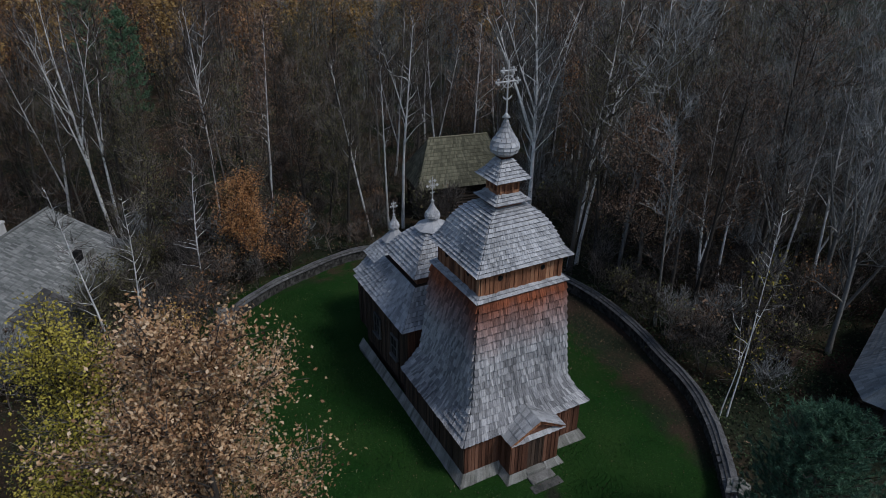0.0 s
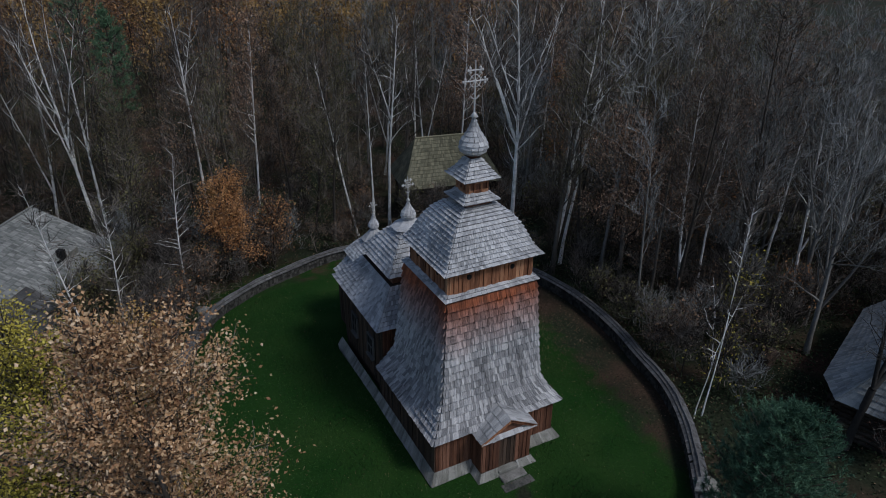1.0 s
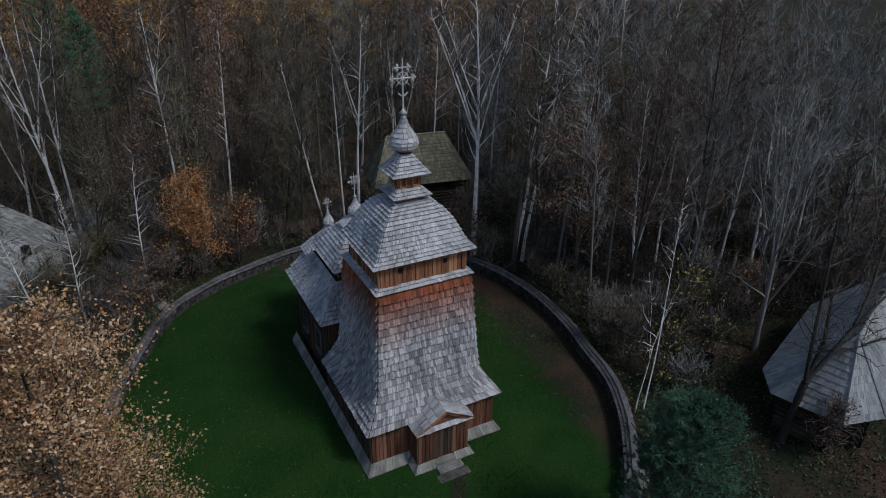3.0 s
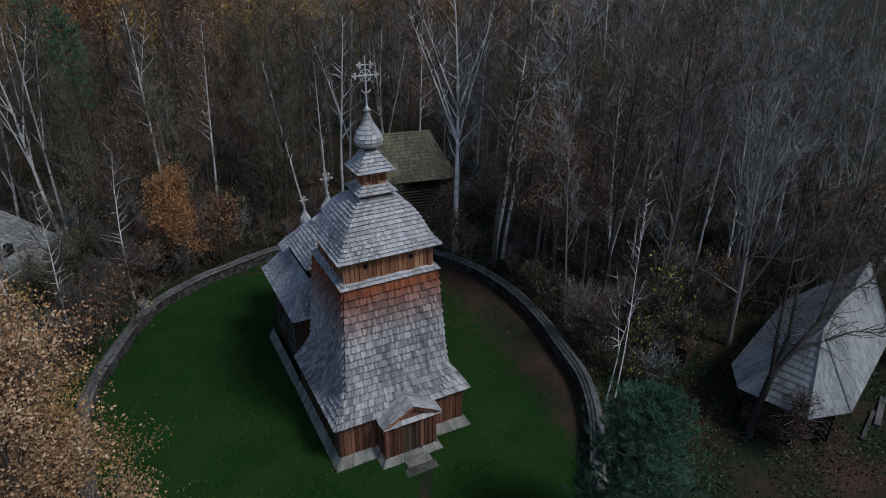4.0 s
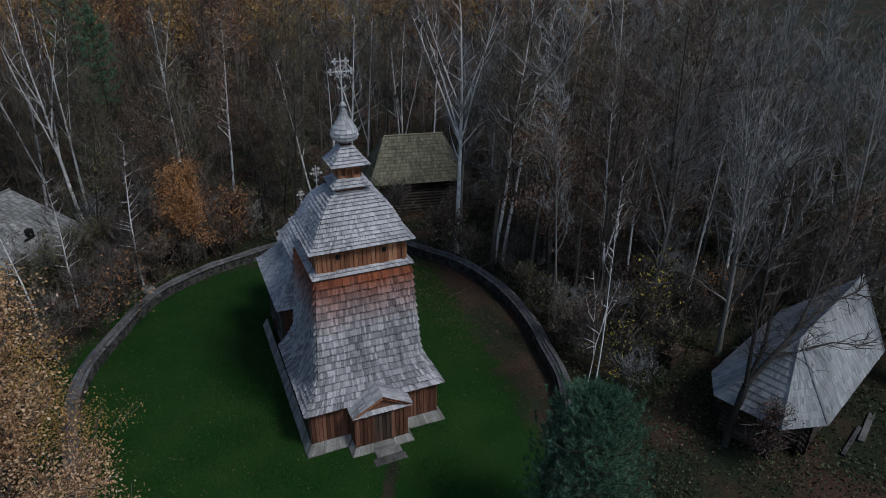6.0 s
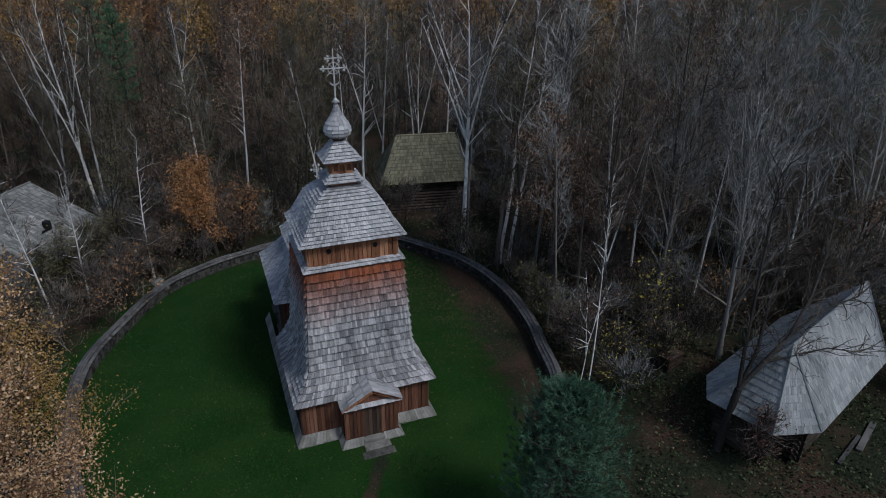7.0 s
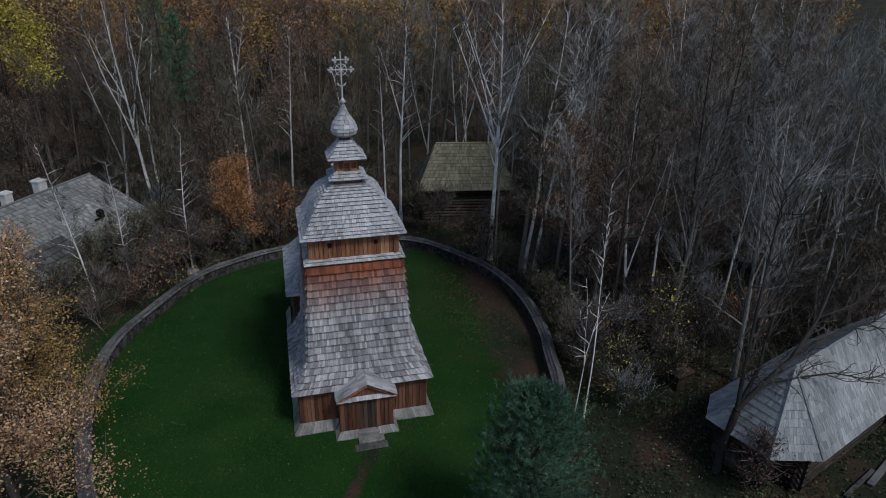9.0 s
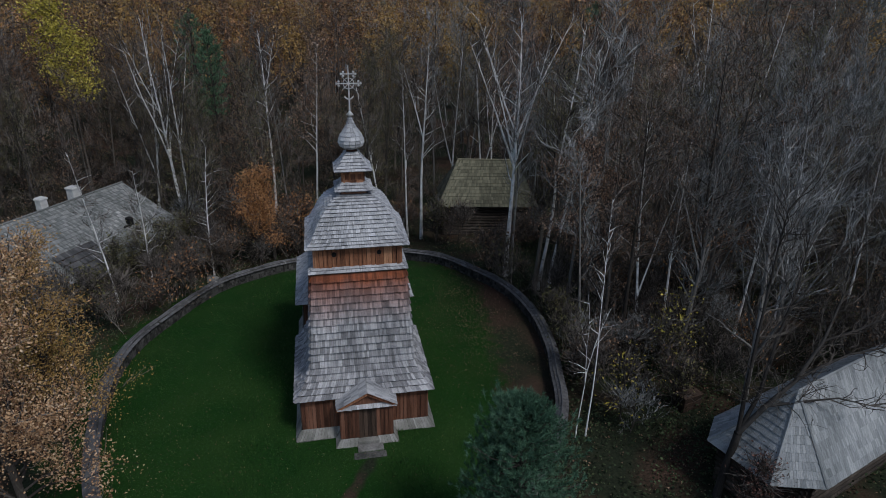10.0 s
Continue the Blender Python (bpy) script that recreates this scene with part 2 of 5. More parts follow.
def lerp(a, b, t):
    return a + (b - a) * t


def slope_rows(geo, rows, width, rng, thick=0.06, lap=-0.055, gaps=0.004, keep=None):
    """Rows of shingles up a slope. rows: (left, right) points from the eave up, one pair a row. keep: gets (a, b, c, d, n) of single shingles instead."""
    for i in range(len(rows) - 1):
        (l0, r0), (l1, r1) = rows[i], rows[i + 1]
        # a negative lap leaves slits that stand for the shadow under each row
        l1, r1 = lerp(l0, l1, 1 + lap), lerp(r0, r1, 1 + lap)
        n = (r0 - l0).cross(l1 - l0)
        if n.length < 1e-6:
            n = (r1 - l1).cross(l1 - l0)
        n.normalize()
        wide = max((r0 - l0).length, (r1 - l1).length)
        count = max(1, round(wide / width))
        cuts = [0.0] + sorted(min(max((j + rng.uniform(-0.22, 0.22)) / count, 0.001), 0.999) for j in range(1, count)) + [1.0]
        for j in range(count):
            s0, s1 = cuts[j] + gaps / wide, cuts[j + 1] - gaps / wide
            drop = rng.uniform(-0.035, 0.015) - (0.06 if rng.random() < 0.04 else 0)
            th = thick * rng.uniform(0.8, 1.25)
            a, b = lerp(lerp(l0, l1, drop), lerp(r0, r1, drop), s0), lerp(lerp(l0, l1, drop), lerp(r0, r1, drop), s1)
            c, d = lerp(l1, r1, s1), lerp(l1, r1, s0)
            if keep is not None:
                keep.append((a, b, c, d, n, th))
            else:
                geo.hexa(a + n * 0.004, b + n * 0.004, c, d, n, th, 0.004)


def ring_curve(rings, step):
    """Even rows along a profile of rings (half x, front y, back y, z)."""
    pts = [Vector((r[0], r[1], r[3])) for r in rings]
    lens = [0.0]
    for p, q in zip(pts, pts[1:]):
        lens.append(lens[-1] + (q - p).length)
    count = max(2, round(lens[-1] / step))
    res = []
    for i in range(count + 1):
        s = lens[-1] * i / count
        k = max(j for j in range(len(lens) - 1) if lens[j] <= s + 1e-9)
        t = (s - lens[k]) / (lens[k + 1] - lens[k])
        res.append([lerp(a, b, t) for a, b in zip(rings[k], rings[k + 1])])
    return res


def corners(r):
    hx, y0, y1, z = r
    return [Vector((-hx, y0, z)), Vector((hx, y0, z)), Vector((hx, y1, z)), Vector((-hx, y1, z))]


def hipped(parent, rings, step, width, mat, seed, name="roof", sides=(0, 1, 2, 3), label="", kept=None, kept_rows=(), thick=0.055):
    """A four-sided shingled slope on a profile of rings, over a closed core whose dark colour draws the rows' shadow
    lines; returns the core.
    """
    rng = random.Random(seed)
    rows = ring_curve(rings, step)
    core = Geo()
    for r in rows:
        core.v += corners(r)
    for i in range(len(rows) - 1):
        for j in range(4):
            core.f.append((4 * i + j, 4 * i + (j + 1) % 4, 4 * i + 4 + (j + 1) % 4, 4 * i + 4 + j))
    core.f += [(3, 2, 1, 0), tuple(4 * len(rows) - 4 + j for j in range(4))]
    # dark core colour, seen through the slits, paints the shade below each row
    body = core.make(name, M["wood_dark"], parent, label)
    geo = Geo()
    for j in sides:
        pairs = [(corners(r)[j], corners(r)[(j + 1) % 4]) for r in rows]
        if kept is not None and j == 0:
            lo, hi = kept_rows
            slope_rows(geo, pairs[:lo + 1], width, rng, thick)
            slope_rows(geo, pairs[lo:hi + 1], width, rng, thick, keep=kept)
            slope_rows(geo, pairs[hi:], width, rng, thick)
        else:
            slope_rows(geo, pairs, width, rng, thick)
    sh = geo.make("shingles", mat, body)
    sh["kind"] = "stuff"
    return body


def lathe(prof, sides, cx, cy, twist=0.0):
    """A turned or polygonal solid round the vertical through (cx, cy). prof: (radius, z)."""
    geo = Geo()
    for r, z in prof:
        for j in range(sides):
            an = 2 * math.pi * j / sides + twist
            geo.v.append(Vector((cx + r * math.cos(an), cy + r * math.sin(an), z)))
    for i in range(len(prof) - 1):
        for j in range(sides):
            p, q = i * sides + j, i * sides + (j + 1) % sides
            geo.f.append((p, q, q + sides, p + sides))
    geo.f.append(tuple(reversed(range(sides))))
    geo.f.append(tuple((len(prof) - 1) * sides + j for j in range(sides)))
    return geo


def board_wall(parent, a, b, z0, z1, width, mat, seed, depth=0.04, name="board"):
    """Upright boards on the wall from a to b (left to right seen from outside), one object each."""
    rng = random.Random(seed)
    a, b = Vector((*a, 0)), Vector((*b, 0))
    n = Vector(((b - a).y, -(b - a).x, 0)).normalized()
    count = max(1, round((b - a).length / width))
    made = []
    for i in range(count):
        p, q = lerp(a, b, (i + 0.05) / count), lerp(a, b, (i + 0.95) / count)
        bm = bmesh.new()
        t = depth * rng.uniform(0.4, 1.5)
        vs = [bm.verts.new(v) for v in (p + Vector((0, 0, z0)), q + Vector((0, 0, z0)), q + Vector((0, 0, z1)), p + Vector((0, 0, z1)))]
        face = bm.faces.new(vs)
        r = bmesh.ops.extrude_face_region(bm, geom=[face])
        bmesh.ops.translate(bm, verts=[e for e in r["geom"] if isinstance(e, bmesh.types.BMVert)], vec=n * t)
        made.append(part(name, bm, mat, parent))
    return made


# ---------- ground ----------
def ground_z(x, y):
    """The churchyard is level and falls away gently behind the church."""
    t = min(max((y - 7.0) / 30.0, 0.0), 1.0)
    return -2.7 * (t * t * (3 - 2 * t) * 0.6 + t * 0.4) + 0.05 * math.sin(x * 0.7 + 1) * math.cos(y * 0.5)


WALL = [(-9.2, -7.0), (-11.3, -3.2), (-12.55, 1.4), (-13.0, 6.2), (-12.6, 10.2), (-11.3, 13.8), (-9.2, 18.5), (-7.0, 20.7), (-3.9, 22.6), (0.6, 24.2), (4.6, 23.5), (7.8, 21.1), (9.8, 17.2),
        (10.95, 13.6), (11.4, 9.4), (11.1, 5.3), (10.45, 2.5), (9.75, -0.3), (8.55, -2.7), (7.0, -4.8), (5.4, -6.7)]


def spline(points, per):
    """Points of a smooth curve through the given plan points."""
    ps = [Vector((*p, 0)) for p in points]
    res = []
    for i in range(len(ps) - 1):
        p0, p1, p2, p3 = ps[max(i - 1, 0)], ps[i], ps[i + 1], ps[min(i + 2, len(ps) - 1)]
        for k in range(per):
            t = k / per
            res.append(0.5 * ((2 * p1) + (p2 - p0) * t + (2 * p0 - 5 * p1 + 4 * p2 - p3) * t * t + (3 * p1 - p0 - 3 * p2 + p3) * t ** 3))
    res.append(ps[-1])
    return res


wall_line = spline(WALL, 8)


def on_ground(x, y, turn=0.0, s=1.0):
    return pose(x, y, ground_z(x, y), 0, 0, turn) @ Matrix.Scale(s, 4)


def inside_yard(x, y):
    """Whether a plan point lies within the churchyard wall."""
    hit = False
    n = len(WALL)
    for i in range(n):
        (x0, y0), (x1, y1) = WALL[i], WALL[(i + 1) % n]
        if (y0 > y) != (y1 > y) and x < (x1 - x0) * (y - y0) / (y1 - y0) + x0:
            hit = not hit
    return hit


def lawn_share(x, y):
    """How much of the ground at a plan point is lawn; the rest is leaf litter."""
    if inside_yard(x, y):
        v = 1.0
        v -= 0.8 * min(max((x - 4.6 - 0.12 * y) / 4.0, 0), 1)      # fallen leaves gather along the east wall
        v -= 0.5 * min(max((y - 16) / 6, 0), 1)
        if y < -1.2:
            v -= 0.75 * max(0.0, 1 - abs(x - 1.2 - 0.57 * y) / 1.0)   # the trodden path to the porch
        return v
    near = min((p - Vector((x, y, 0))).length for p in wall_line[::4])
    if x < 0 and near < 3.2:
        return 0.8 - 0.15 * near
    return 0.25 if -30 < y < 25 and -35 < x < 30 else 0.0


def ground_material():
    m = bpy.data.materials.new("lawn_and_leaf_litter")
    m.use_nodes = True
    n, l = m.node_tree.nodes, m.node_tree.links
    b = n["Principled BSDF"]
    b.inputs["Roughness"].default_value = 0.95
    b.inputs["Specular IOR Level"].default_value = 0.1
    pos = n.new("ShaderNodeNewGeometry")

    def noise_node(s, d=5):
        t = n.new("ShaderNodeTexNoise")
        t.inputs["Scale"].default_value, t.inputs["Detail"].default_value = s, d
        l.new(pos.outputs["Position"], t.inputs["Vector"])
        return t.outputs[0]

    def ramp(src, stops):
        r = n.new("ShaderNodeValToRGB")
        while len(r.color_ramp.elements) < len(stops):
            r.color_ramp.elements.new(0.5)
        for e, (p, c) in zip(r.color_ramp.elements, stops):
            e.position, e.color = p, (*c, 1)
        l.new(src, r.inputs[0])
        return r.outputs[0]

    def mixed(fac, a, c):
        x = n.new("ShaderNodeMix")
        x.data_type = "RGBA"
        l.new(fac, x.inputs[0])
        l.new(a, x.inputs[6])
        l.new(c, x.inputs[7])
        return x.outputs[2]

    grass = mixed(ramp(noise_node(0.35), [(0.35, (0, 0, 0)), (0.7, (1, 1, 1))]), ramp(noise_node(9), [(0.3, (0.0048, 0.0256, 0.004)), (0.75, (0.0136, 0.0576, 0.0088))]), ramp(noise_node(14), [(0.3, (0.0104, 0.0344, 0.0064)), (0.75, (0.032, 0.072, 0.0152))]))
    litter = mixed(ramp(noise_node(0.25), [(0.32, (0, 0, 0)), (0.55, (1, 1, 1))]), ramp(noise_node(11), [(0.3, (0.026, 0.016, 0.012)), (0.75, (0.12, 0.068, 0.048))]), ramp(noise_node(8), [(0.3, (0.010, 0.014, 0.008)), (0.75, (0.036, 0.042, 0.024))]))
    at = n.new("ShaderNodeAttribute")
    at.attribute_name = "lawn"
    add = n.new("ShaderNodeMath")
    add.operation = "MULTIPLY_ADD"
    add.inputs[1].default_value = 0.5
    l.new(noise_node(1.1, 6), add.inputs[0])
    l.new(at.outputs["Fac"], add.inputs[2])
    fac = ramp(add.outputs[0], [(0.62, (0, 0, 0)), (0.82, (1, 1, 1))])
    l.new(mixed(fac, litter, grass), b.inputs["Base Color"])
    bp = n.new("ShaderNodeBump")
    bp.inputs["Strength"].default_value, bp.inputs["Distance"].default_value = 0.6, 0.05
    l.new(noise_node(18), bp.inputs["Height"])
    l.new(bp.outputs[0], b.inputs["Normal"])
    return m


def build_ground():
    xs = [-900, -500, -250, -140, -90] + [-60 + i for i in range(44)] + [-16 + i * 0.5 for i in range(60)] + [14 + i for i in range(47)] + [90, 140, 250, 500, 900]
    ys = [-900, -400, -150, -80, -50] + [-30 + i for i in range(21)] + [-9 + i * 0.5 for i in range(66)] + [24 + i for i in range(47)] + [95, 130, 200, 400, 900]
    verts = [(x, y, ground_z(x, y)) for y in ys for x in xs]
    w = len(xs)
    faces = [(j * w + i, j * w + i + 1, (j + 1) * w + i + 1, (j + 1) * w + i) for j in range(len(ys) - 1) for i in range(w - 1)]
    ob = mesh_object("ground", verts, faces, ground_material(), None, "short green lawn fading into brown leaf litter under trees", True)
    at = ob.data.attributes.new("lawn", "FLOAT", "POINT")
    at.data.foreach_set("value", [lawn_share(x, y) for x, y, z in verts])
    tagged(ob, category="ground", kind="structure")


build_ground()


# ---------- the churchyard wall ----------
def build_wall():
    ob = thing("churchyard_wall", "low field-stone wall with a dark shingled gable cap", "wall", kind="structure")
    rng = random.Random(3)
    # plan points a shingle's width apart
    line = spline(WALL, 22)
    body, left, right = Geo(), [], []
    for i, p in enumerate(line):
        d = (line[min(i + 1, len(line) - 1)] - line[max(i - 1, 0)]).normalized()
        s = Vector((d.y, -d.x, 0))
        z = ground_z(p.x, p.y)
        body.v += [p + s * -0.2 + Vector((0, 0, z - 0.3)), p + s * 0.2 + Vector((0, 0, z - 0.3)), p + s * 0.18 + Vector((0, 0, z + 0.85)), p + s * -0.18 + Vector((0, 0, z + 0.82))]
        top = p + Vector((0, 0, z + 0.90 + 0.03 * math.sin(i * 0.35)))
        left.append((p + s * -0.31 + Vector((0, 0, z + 0.70)), top))
        right.append((p + s * 0.31 + Vector((0, 0, z + 0.70)), top))
    for i in range(len(line) - 1):
        for j in range(4):
            body.f.append((4 * i + j, 4 * i + (j + 1) % 4, 4 * i + 4 + (j + 1) % 4, 4 * i + 4 + j))
    body.make("wall_body", M["wall_stone"], ob)
    stones, cap = Geo(), Geo()
    for i in range(len(line) - 1):
        for side, sgn in ((left, 1), (right, -1)):
            a, b = (side[i], side[i + 1]) if sgn > 0 else (side[i + 1], side[i])
            for k in range(2):
                e0, e1 = lerp(a[0], a[1], k * 0.5), lerp(b[0], b[1], k * 0.5)
                t0, t1 = lerp(a[0], a[1], min(k * 0.5 + 0.56, 1)), lerp(b[0], b[1], min(k * 0.5 + 0.56, 1))
                n = (e0 - e1).cross(t0 - e0).normalized()
                if n.z < 0:
                    n = -n
                j = rng.uniform(-0.03, 0.03)
                if rng.random() < 0.985:
                    cap.hexa(lerp(e0, e1, 0.03) + n * 0.01 + (e0 - t0) * j, lerp(e0, e1, 0.97) + n * 0.01 + (e0 - t0) * j, lerp(t0, t1, 0.97), lerp(t0, t1, 0.03), n, 0.03 * rng.uniform(0.7, 1.4), 0.012)
            # stones of the wall's face
            out = (line[i + 1] - line[i]).normalized()
            out = Vector((out.y, -out.x, 0)) * (-1 if sgn > 0 else 1)
            z0 = ground_z(line[i].x, line[i].y)
            for k in range(3):
                if rng.random() < 0.85:
                    h0, h1 = z0 - 0.02 + k * 0.21, z0 + 0.17 + k * 0.21 + rng.uniform(-0.03, 0.02)
                    q0, q1 = lerp(line[i], line[i + 1], 0.04), lerp(line[i], line[i + 1], rng.uniform(0.85, 0.98))
                    o = out * 0.17
                    pts = [q0 + o + Vector((0, 0, h0)), q1 + o + Vector((0, 0, h0)), q1 + o + Vector((0, 0, h1)), q0 + o + Vector((0, 0, h1))]
                    stones.hexa(*pts, out, rng.uniform(0.04, 0.08), rng.uniform(0.03, 0.06))
    tagged(stones.make("stones", M["wall_stone"], ob), kind="stuff")
    tagged(cap.make("cap_shingles", M["cap"], ob), kind="stuff")
    ridge = Geo()
    ridge.tube([p[1] + Vector((0, 0, 0.02)) for p in left], [0.05] * len(left), 5)
    ridge.make("ridge_board", M["cap"], ob)


build_wall()


def broken_corner():
    """Loose stones where the wall's cap is broken at the bend."""
    ob = thing("stone_heap", "heap of pale brown loose stones at the broken wall corner", "stones", at=on_ground(-9.35, 18.75))
    rng = random.Random(9)
    for i in range(9):
        bm = bmesh.new()
        r = rng.uniform(0.2, 0.36)
        bmesh.ops.create_icosphere(bm, subdivisions=1, radius=r)
        for v in bm.verts:
            v.co *= rng.uniform(0.8, 1.2)
        bmesh.ops.translate(bm, verts=bm.verts, vec=(rng.uniform(-0.35, 0.35), rng.uniform(-0.35, 0.35), (0.15 + 0.95 * i / 8)))
        part("stone", bm, M["stone"], ob)



broken_corner()


# ---------- the church ----------
AX, NY, CY = 2.97, 9.1, 13.9          # plan y of the tower, nave and chancel centres


def cross(parent, y, z0, z1, arm, r):
    """An ornate wrought cross with a crescent, trefoil ends and three bars."""
    geo = Geo()
    top = Vector((0, y, z1))
    geo.tube([Vector((0, y, z0)), top], [r * 1.3, r * 0.8], 6)
    geo.make("pole", M["metal"], parent)
    h = arm

    def bar(zc, half, name):
        gb = Geo()
        gb.tube([Vector((-half, y, zc)), Vector((half, y, zc))], [r * 0.9] * 2, 5)
        for s in (-1, 1):
            for dx, dz in ((0, 0), (-0.16, 0.15), (-0.16, -0.15)):
                c = Vector((s * (half + dx * h), y, zc + dz * h))
                gb.tube([c + Vector((-0.09 * h, 0, 0)), c + Vector((-0.05 * h, 0, 0)), c + Vector((0.05 * h, 0, 0)), c + Vector((0.09 * h, 0, 0))], [0.01, 0.09 * h, 0.09 * h, 0.01], 6)
        gb.make(name, M["metal"], parent)

    zc = z1 - 1.35 * h
    bar(zc, h * 0.92, "crossbar")
    bar(zc + 0.72 * h, h * 0.55, "upper_bar")
    ring = Geo()
    pts = [Vector((0.42 * h * math.cos(a), y, zc + 0.42 * h * math.sin(a))) for a in [i * math.pi / 10 for i in range(21)]]
    ring.tube(pts, [r * 0.55] * 21, 4)
    for a in range(4):
        an = math.pi / 4 + a * math.pi / 2
        ring.tube([Vector((0, y, zc)), Vector((0.75 * h * math.cos(an), y, zc + 0.75 * h * math.sin(an)))], [r * 0.5, r * 0.3], 4)
    ring.make("ring", M["metal"], parent)
    cres = Geo()
    pts = [Vector((0.36 * h * math.cos(a), y, zc - 0.85 * h + 0.36 * h * math.sin(a))) for a in [math.pi * (1.1 + 0.08 * i) for i in range(11)]]
    cres.tube(pts, [0.012] + [r * 1.0] * 9 + [0.012], 5)
    cres.make("crescent", M["metal"], parent)


def onion(parent, y, z0, r, h, seed, knob=True):
    """A shingled onion dome of the given greatest radius and height."""
    prof = [(0.42, 0), (0.62, 0.04), (0.92, 0.12), (1.0, 0.22), (0.97, 0.32), (0.84, 0.44), (0.62, 0.56), (0.42, 0.68), (0.27, 0.80), (0.16, 0.92), (0.10, 1.0)]
    prof = [(a * r, z0 + b * h) for a, b in prof]
    core = lathe([(a * 0.97, b) for a, b in prof], 16, 0, y).make("onion_dome", M["wood_dark"], parent, "shingled onion dome", True)
    rng = random.Random(seed)
    geo = Geo()
    n = 14
    for (r0, z0_), (r1, z1_) in zip(prof, prof[1:]):
        k = 0.5 * rng.random()
        for j in range(n):
            a0, a1 = 2 * math.pi * (j + k) / n, 2 * math.pi * (j + k + 0.96) / n
            lap = 0.93
            zz = z0_ + (z1_ - z0_) * lap
            rr = r0 + (r1 - r0) * lap
            p = [Vector((q * math.cos(a), y + q * math.sin(a), z)) for q, a, z in ((r0, a0, z0_), (r0, a1, z0_), (rr, a1, zz), (rr, a0, zz))]
            nn = Vector((math.cos((a0 + a1) / 2), math.sin((a0 + a1) / 2), 0))
            geo.hexa(*p, nn, 0.035 * rng.uniform(0.8, 1.3), 0.004)
    tagged(geo.make("shingles", M["shingle"], core), kind="stuff")
    if knob:
        zt = z0 + h
        lathe([(0.10 * r, zt - 0.02), (0.13 * r, zt + 0.03), (0.30 * r, zt + 0.05), (0.10 * r, zt + 0.24 * r + 0.05), (0.06 * r, zt + 0.3 * r + 0.06)], 12, 0, y).make("finial", M["metal"], parent, "", True)


def build_church():
    ch = thing("wooden_church", "old wooden church with grey shingled tower and onion domes", "church")
    # --- tower: skirt walls, skirt roof and battered shaft
    zs = 2.19
    wall = part("skirt_wall", box_bm(bmesh.new(), -3.0, 3.0, 0.28, 6.2, 0.1, zs + 0.05), M["wood_dark"], ch)
    board_wall(wall, (-3.0, 0.28), (-1.15, 0.28), 0.45, zs + 0.05, 0.17, M["wood_red"], 5)
    board_wall(wall, (1.15, 0.28), (3.0, 0.28), 0.45, zs + 0.05, 0.17, M["wood_red"], 6)
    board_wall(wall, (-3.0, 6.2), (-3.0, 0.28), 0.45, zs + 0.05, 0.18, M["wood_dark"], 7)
    board_wall(wall, (3.0, 0.28), (3.0, 6.2), 0.45, zs + 0.05, 0.18, M["wood_red"], 8)
    kept = []
    rings = [(3.22, 0.0, 6.0, zs), (2.88, 0.34, 5.9, zs + 0.4), (2.60, 0.60, 5.75, zs + 0.9), (2.43, 0.76, 5.5, zs + 1.4), (2.27, 0.92, 5.25, zs + 3.6), (2.11, 1.06, 5.0, 8.15)]
    shaft = hipped(ch, rings, 0.35, 0.105, M["tower_shingle"], 11, "tower_shaft", (0, 1, 2, 3), kept=kept, kept_rows=(9, 16), thick=0.105)
    # belfry ledge, walls, roof
    hipped(ch, [(2.2, 0.98, 5.06, 8.2), (1.95, 1.24, 4.8, 8.42)], 0.2, 0.125, M["shingle"], 12, "belfry_ledge")
    bel = part("belfry_wall", box_bm(bmesh.new(), -1.92, 1.92, 1.25, 4.75, 8.1, 9.5), M["wood_dark"], ch)
    b = board_wall(bel, (-1.92, 1.25), (1.92, 1.25), 8.36, 9.5, 0.19, M["wood_belfry"], 13, 0.05)
    board_wall(bel, (-1.92, 4.75), (-1.92, 1.25), 8.36, 9.5, 0.2, M["wood_belfry"], 14, 0.05)
    board_wall(bel, (1.92, 1.25), (1.92, 4.75), 8.36, 9.5, 0.2, M["wood_belfry"], 15, 0.05)
    for x in (-1.06, 0.94):
        geo = Geo()
        pts = [Vector((x + 0.1 * math.cos(a), 0, 9.03 + 0.115 * math.sin(a))) for a in [i * math.pi / 6 for i in range(12)]]
        geo.v = [p + Vector((0, 1.165, 0)) for p in pts] + [p + Vector((0, 1.25, 0)) for p in pts]
        geo.f = [tuple(range(12)), *[(i, (i + 1) % 12, 12 + (i + 1) % 12, 12 + i) for i in range(12)]]
        geo.make("sound_hole", M["black"], bel, "round dark sound hole")
    for y in (2.1, 3.9):
        geo = Geo()
        pts = [Vector((0, y + 0.1 * math.cos(a), 9.03 + 0.115 * math.sin(a))) for a in [i * math.pi / 6 for i in range(12)]]
        geo.v = [p + Vector((-2.005, 0, 0)) for p in pts] + [p + Vector((-1.92, 0, 0)) for p in pts]
        geo.f = [tuple(range(12)), *[(i, (i + 1) % 12, 12 + (i + 1) % 12, 12 + i) for i in range(12)]]
        geo.make("sound_hole", M["black"], bel, "round dark sound hole")
    prof = [(2.26, 9.38), (2.04, 9.6), (1.85, 9.92), (1.69, 10.28), (1.5, 10.64), (1.26, 10.96), (0.95, 11.22), (0.62, 11.4)]
    hipped(ch, [(h, AX - h * 0.90, AX + h * 0.90, z) for h, z in prof], 0.21, 0.11, M["shingle"], 17, "belfry_roof", (0, 1, 2, 3), thick=0.07)
    # lantern
    sq = lambda h, z: (h, AX - h, AX + h, z)
    part("lantern_foot", box_bm(bmesh.new(), -0.55, 0.55, AX - 0.55, AX + 0.55, 11.3, 11.6), M["wood_red"], ch)
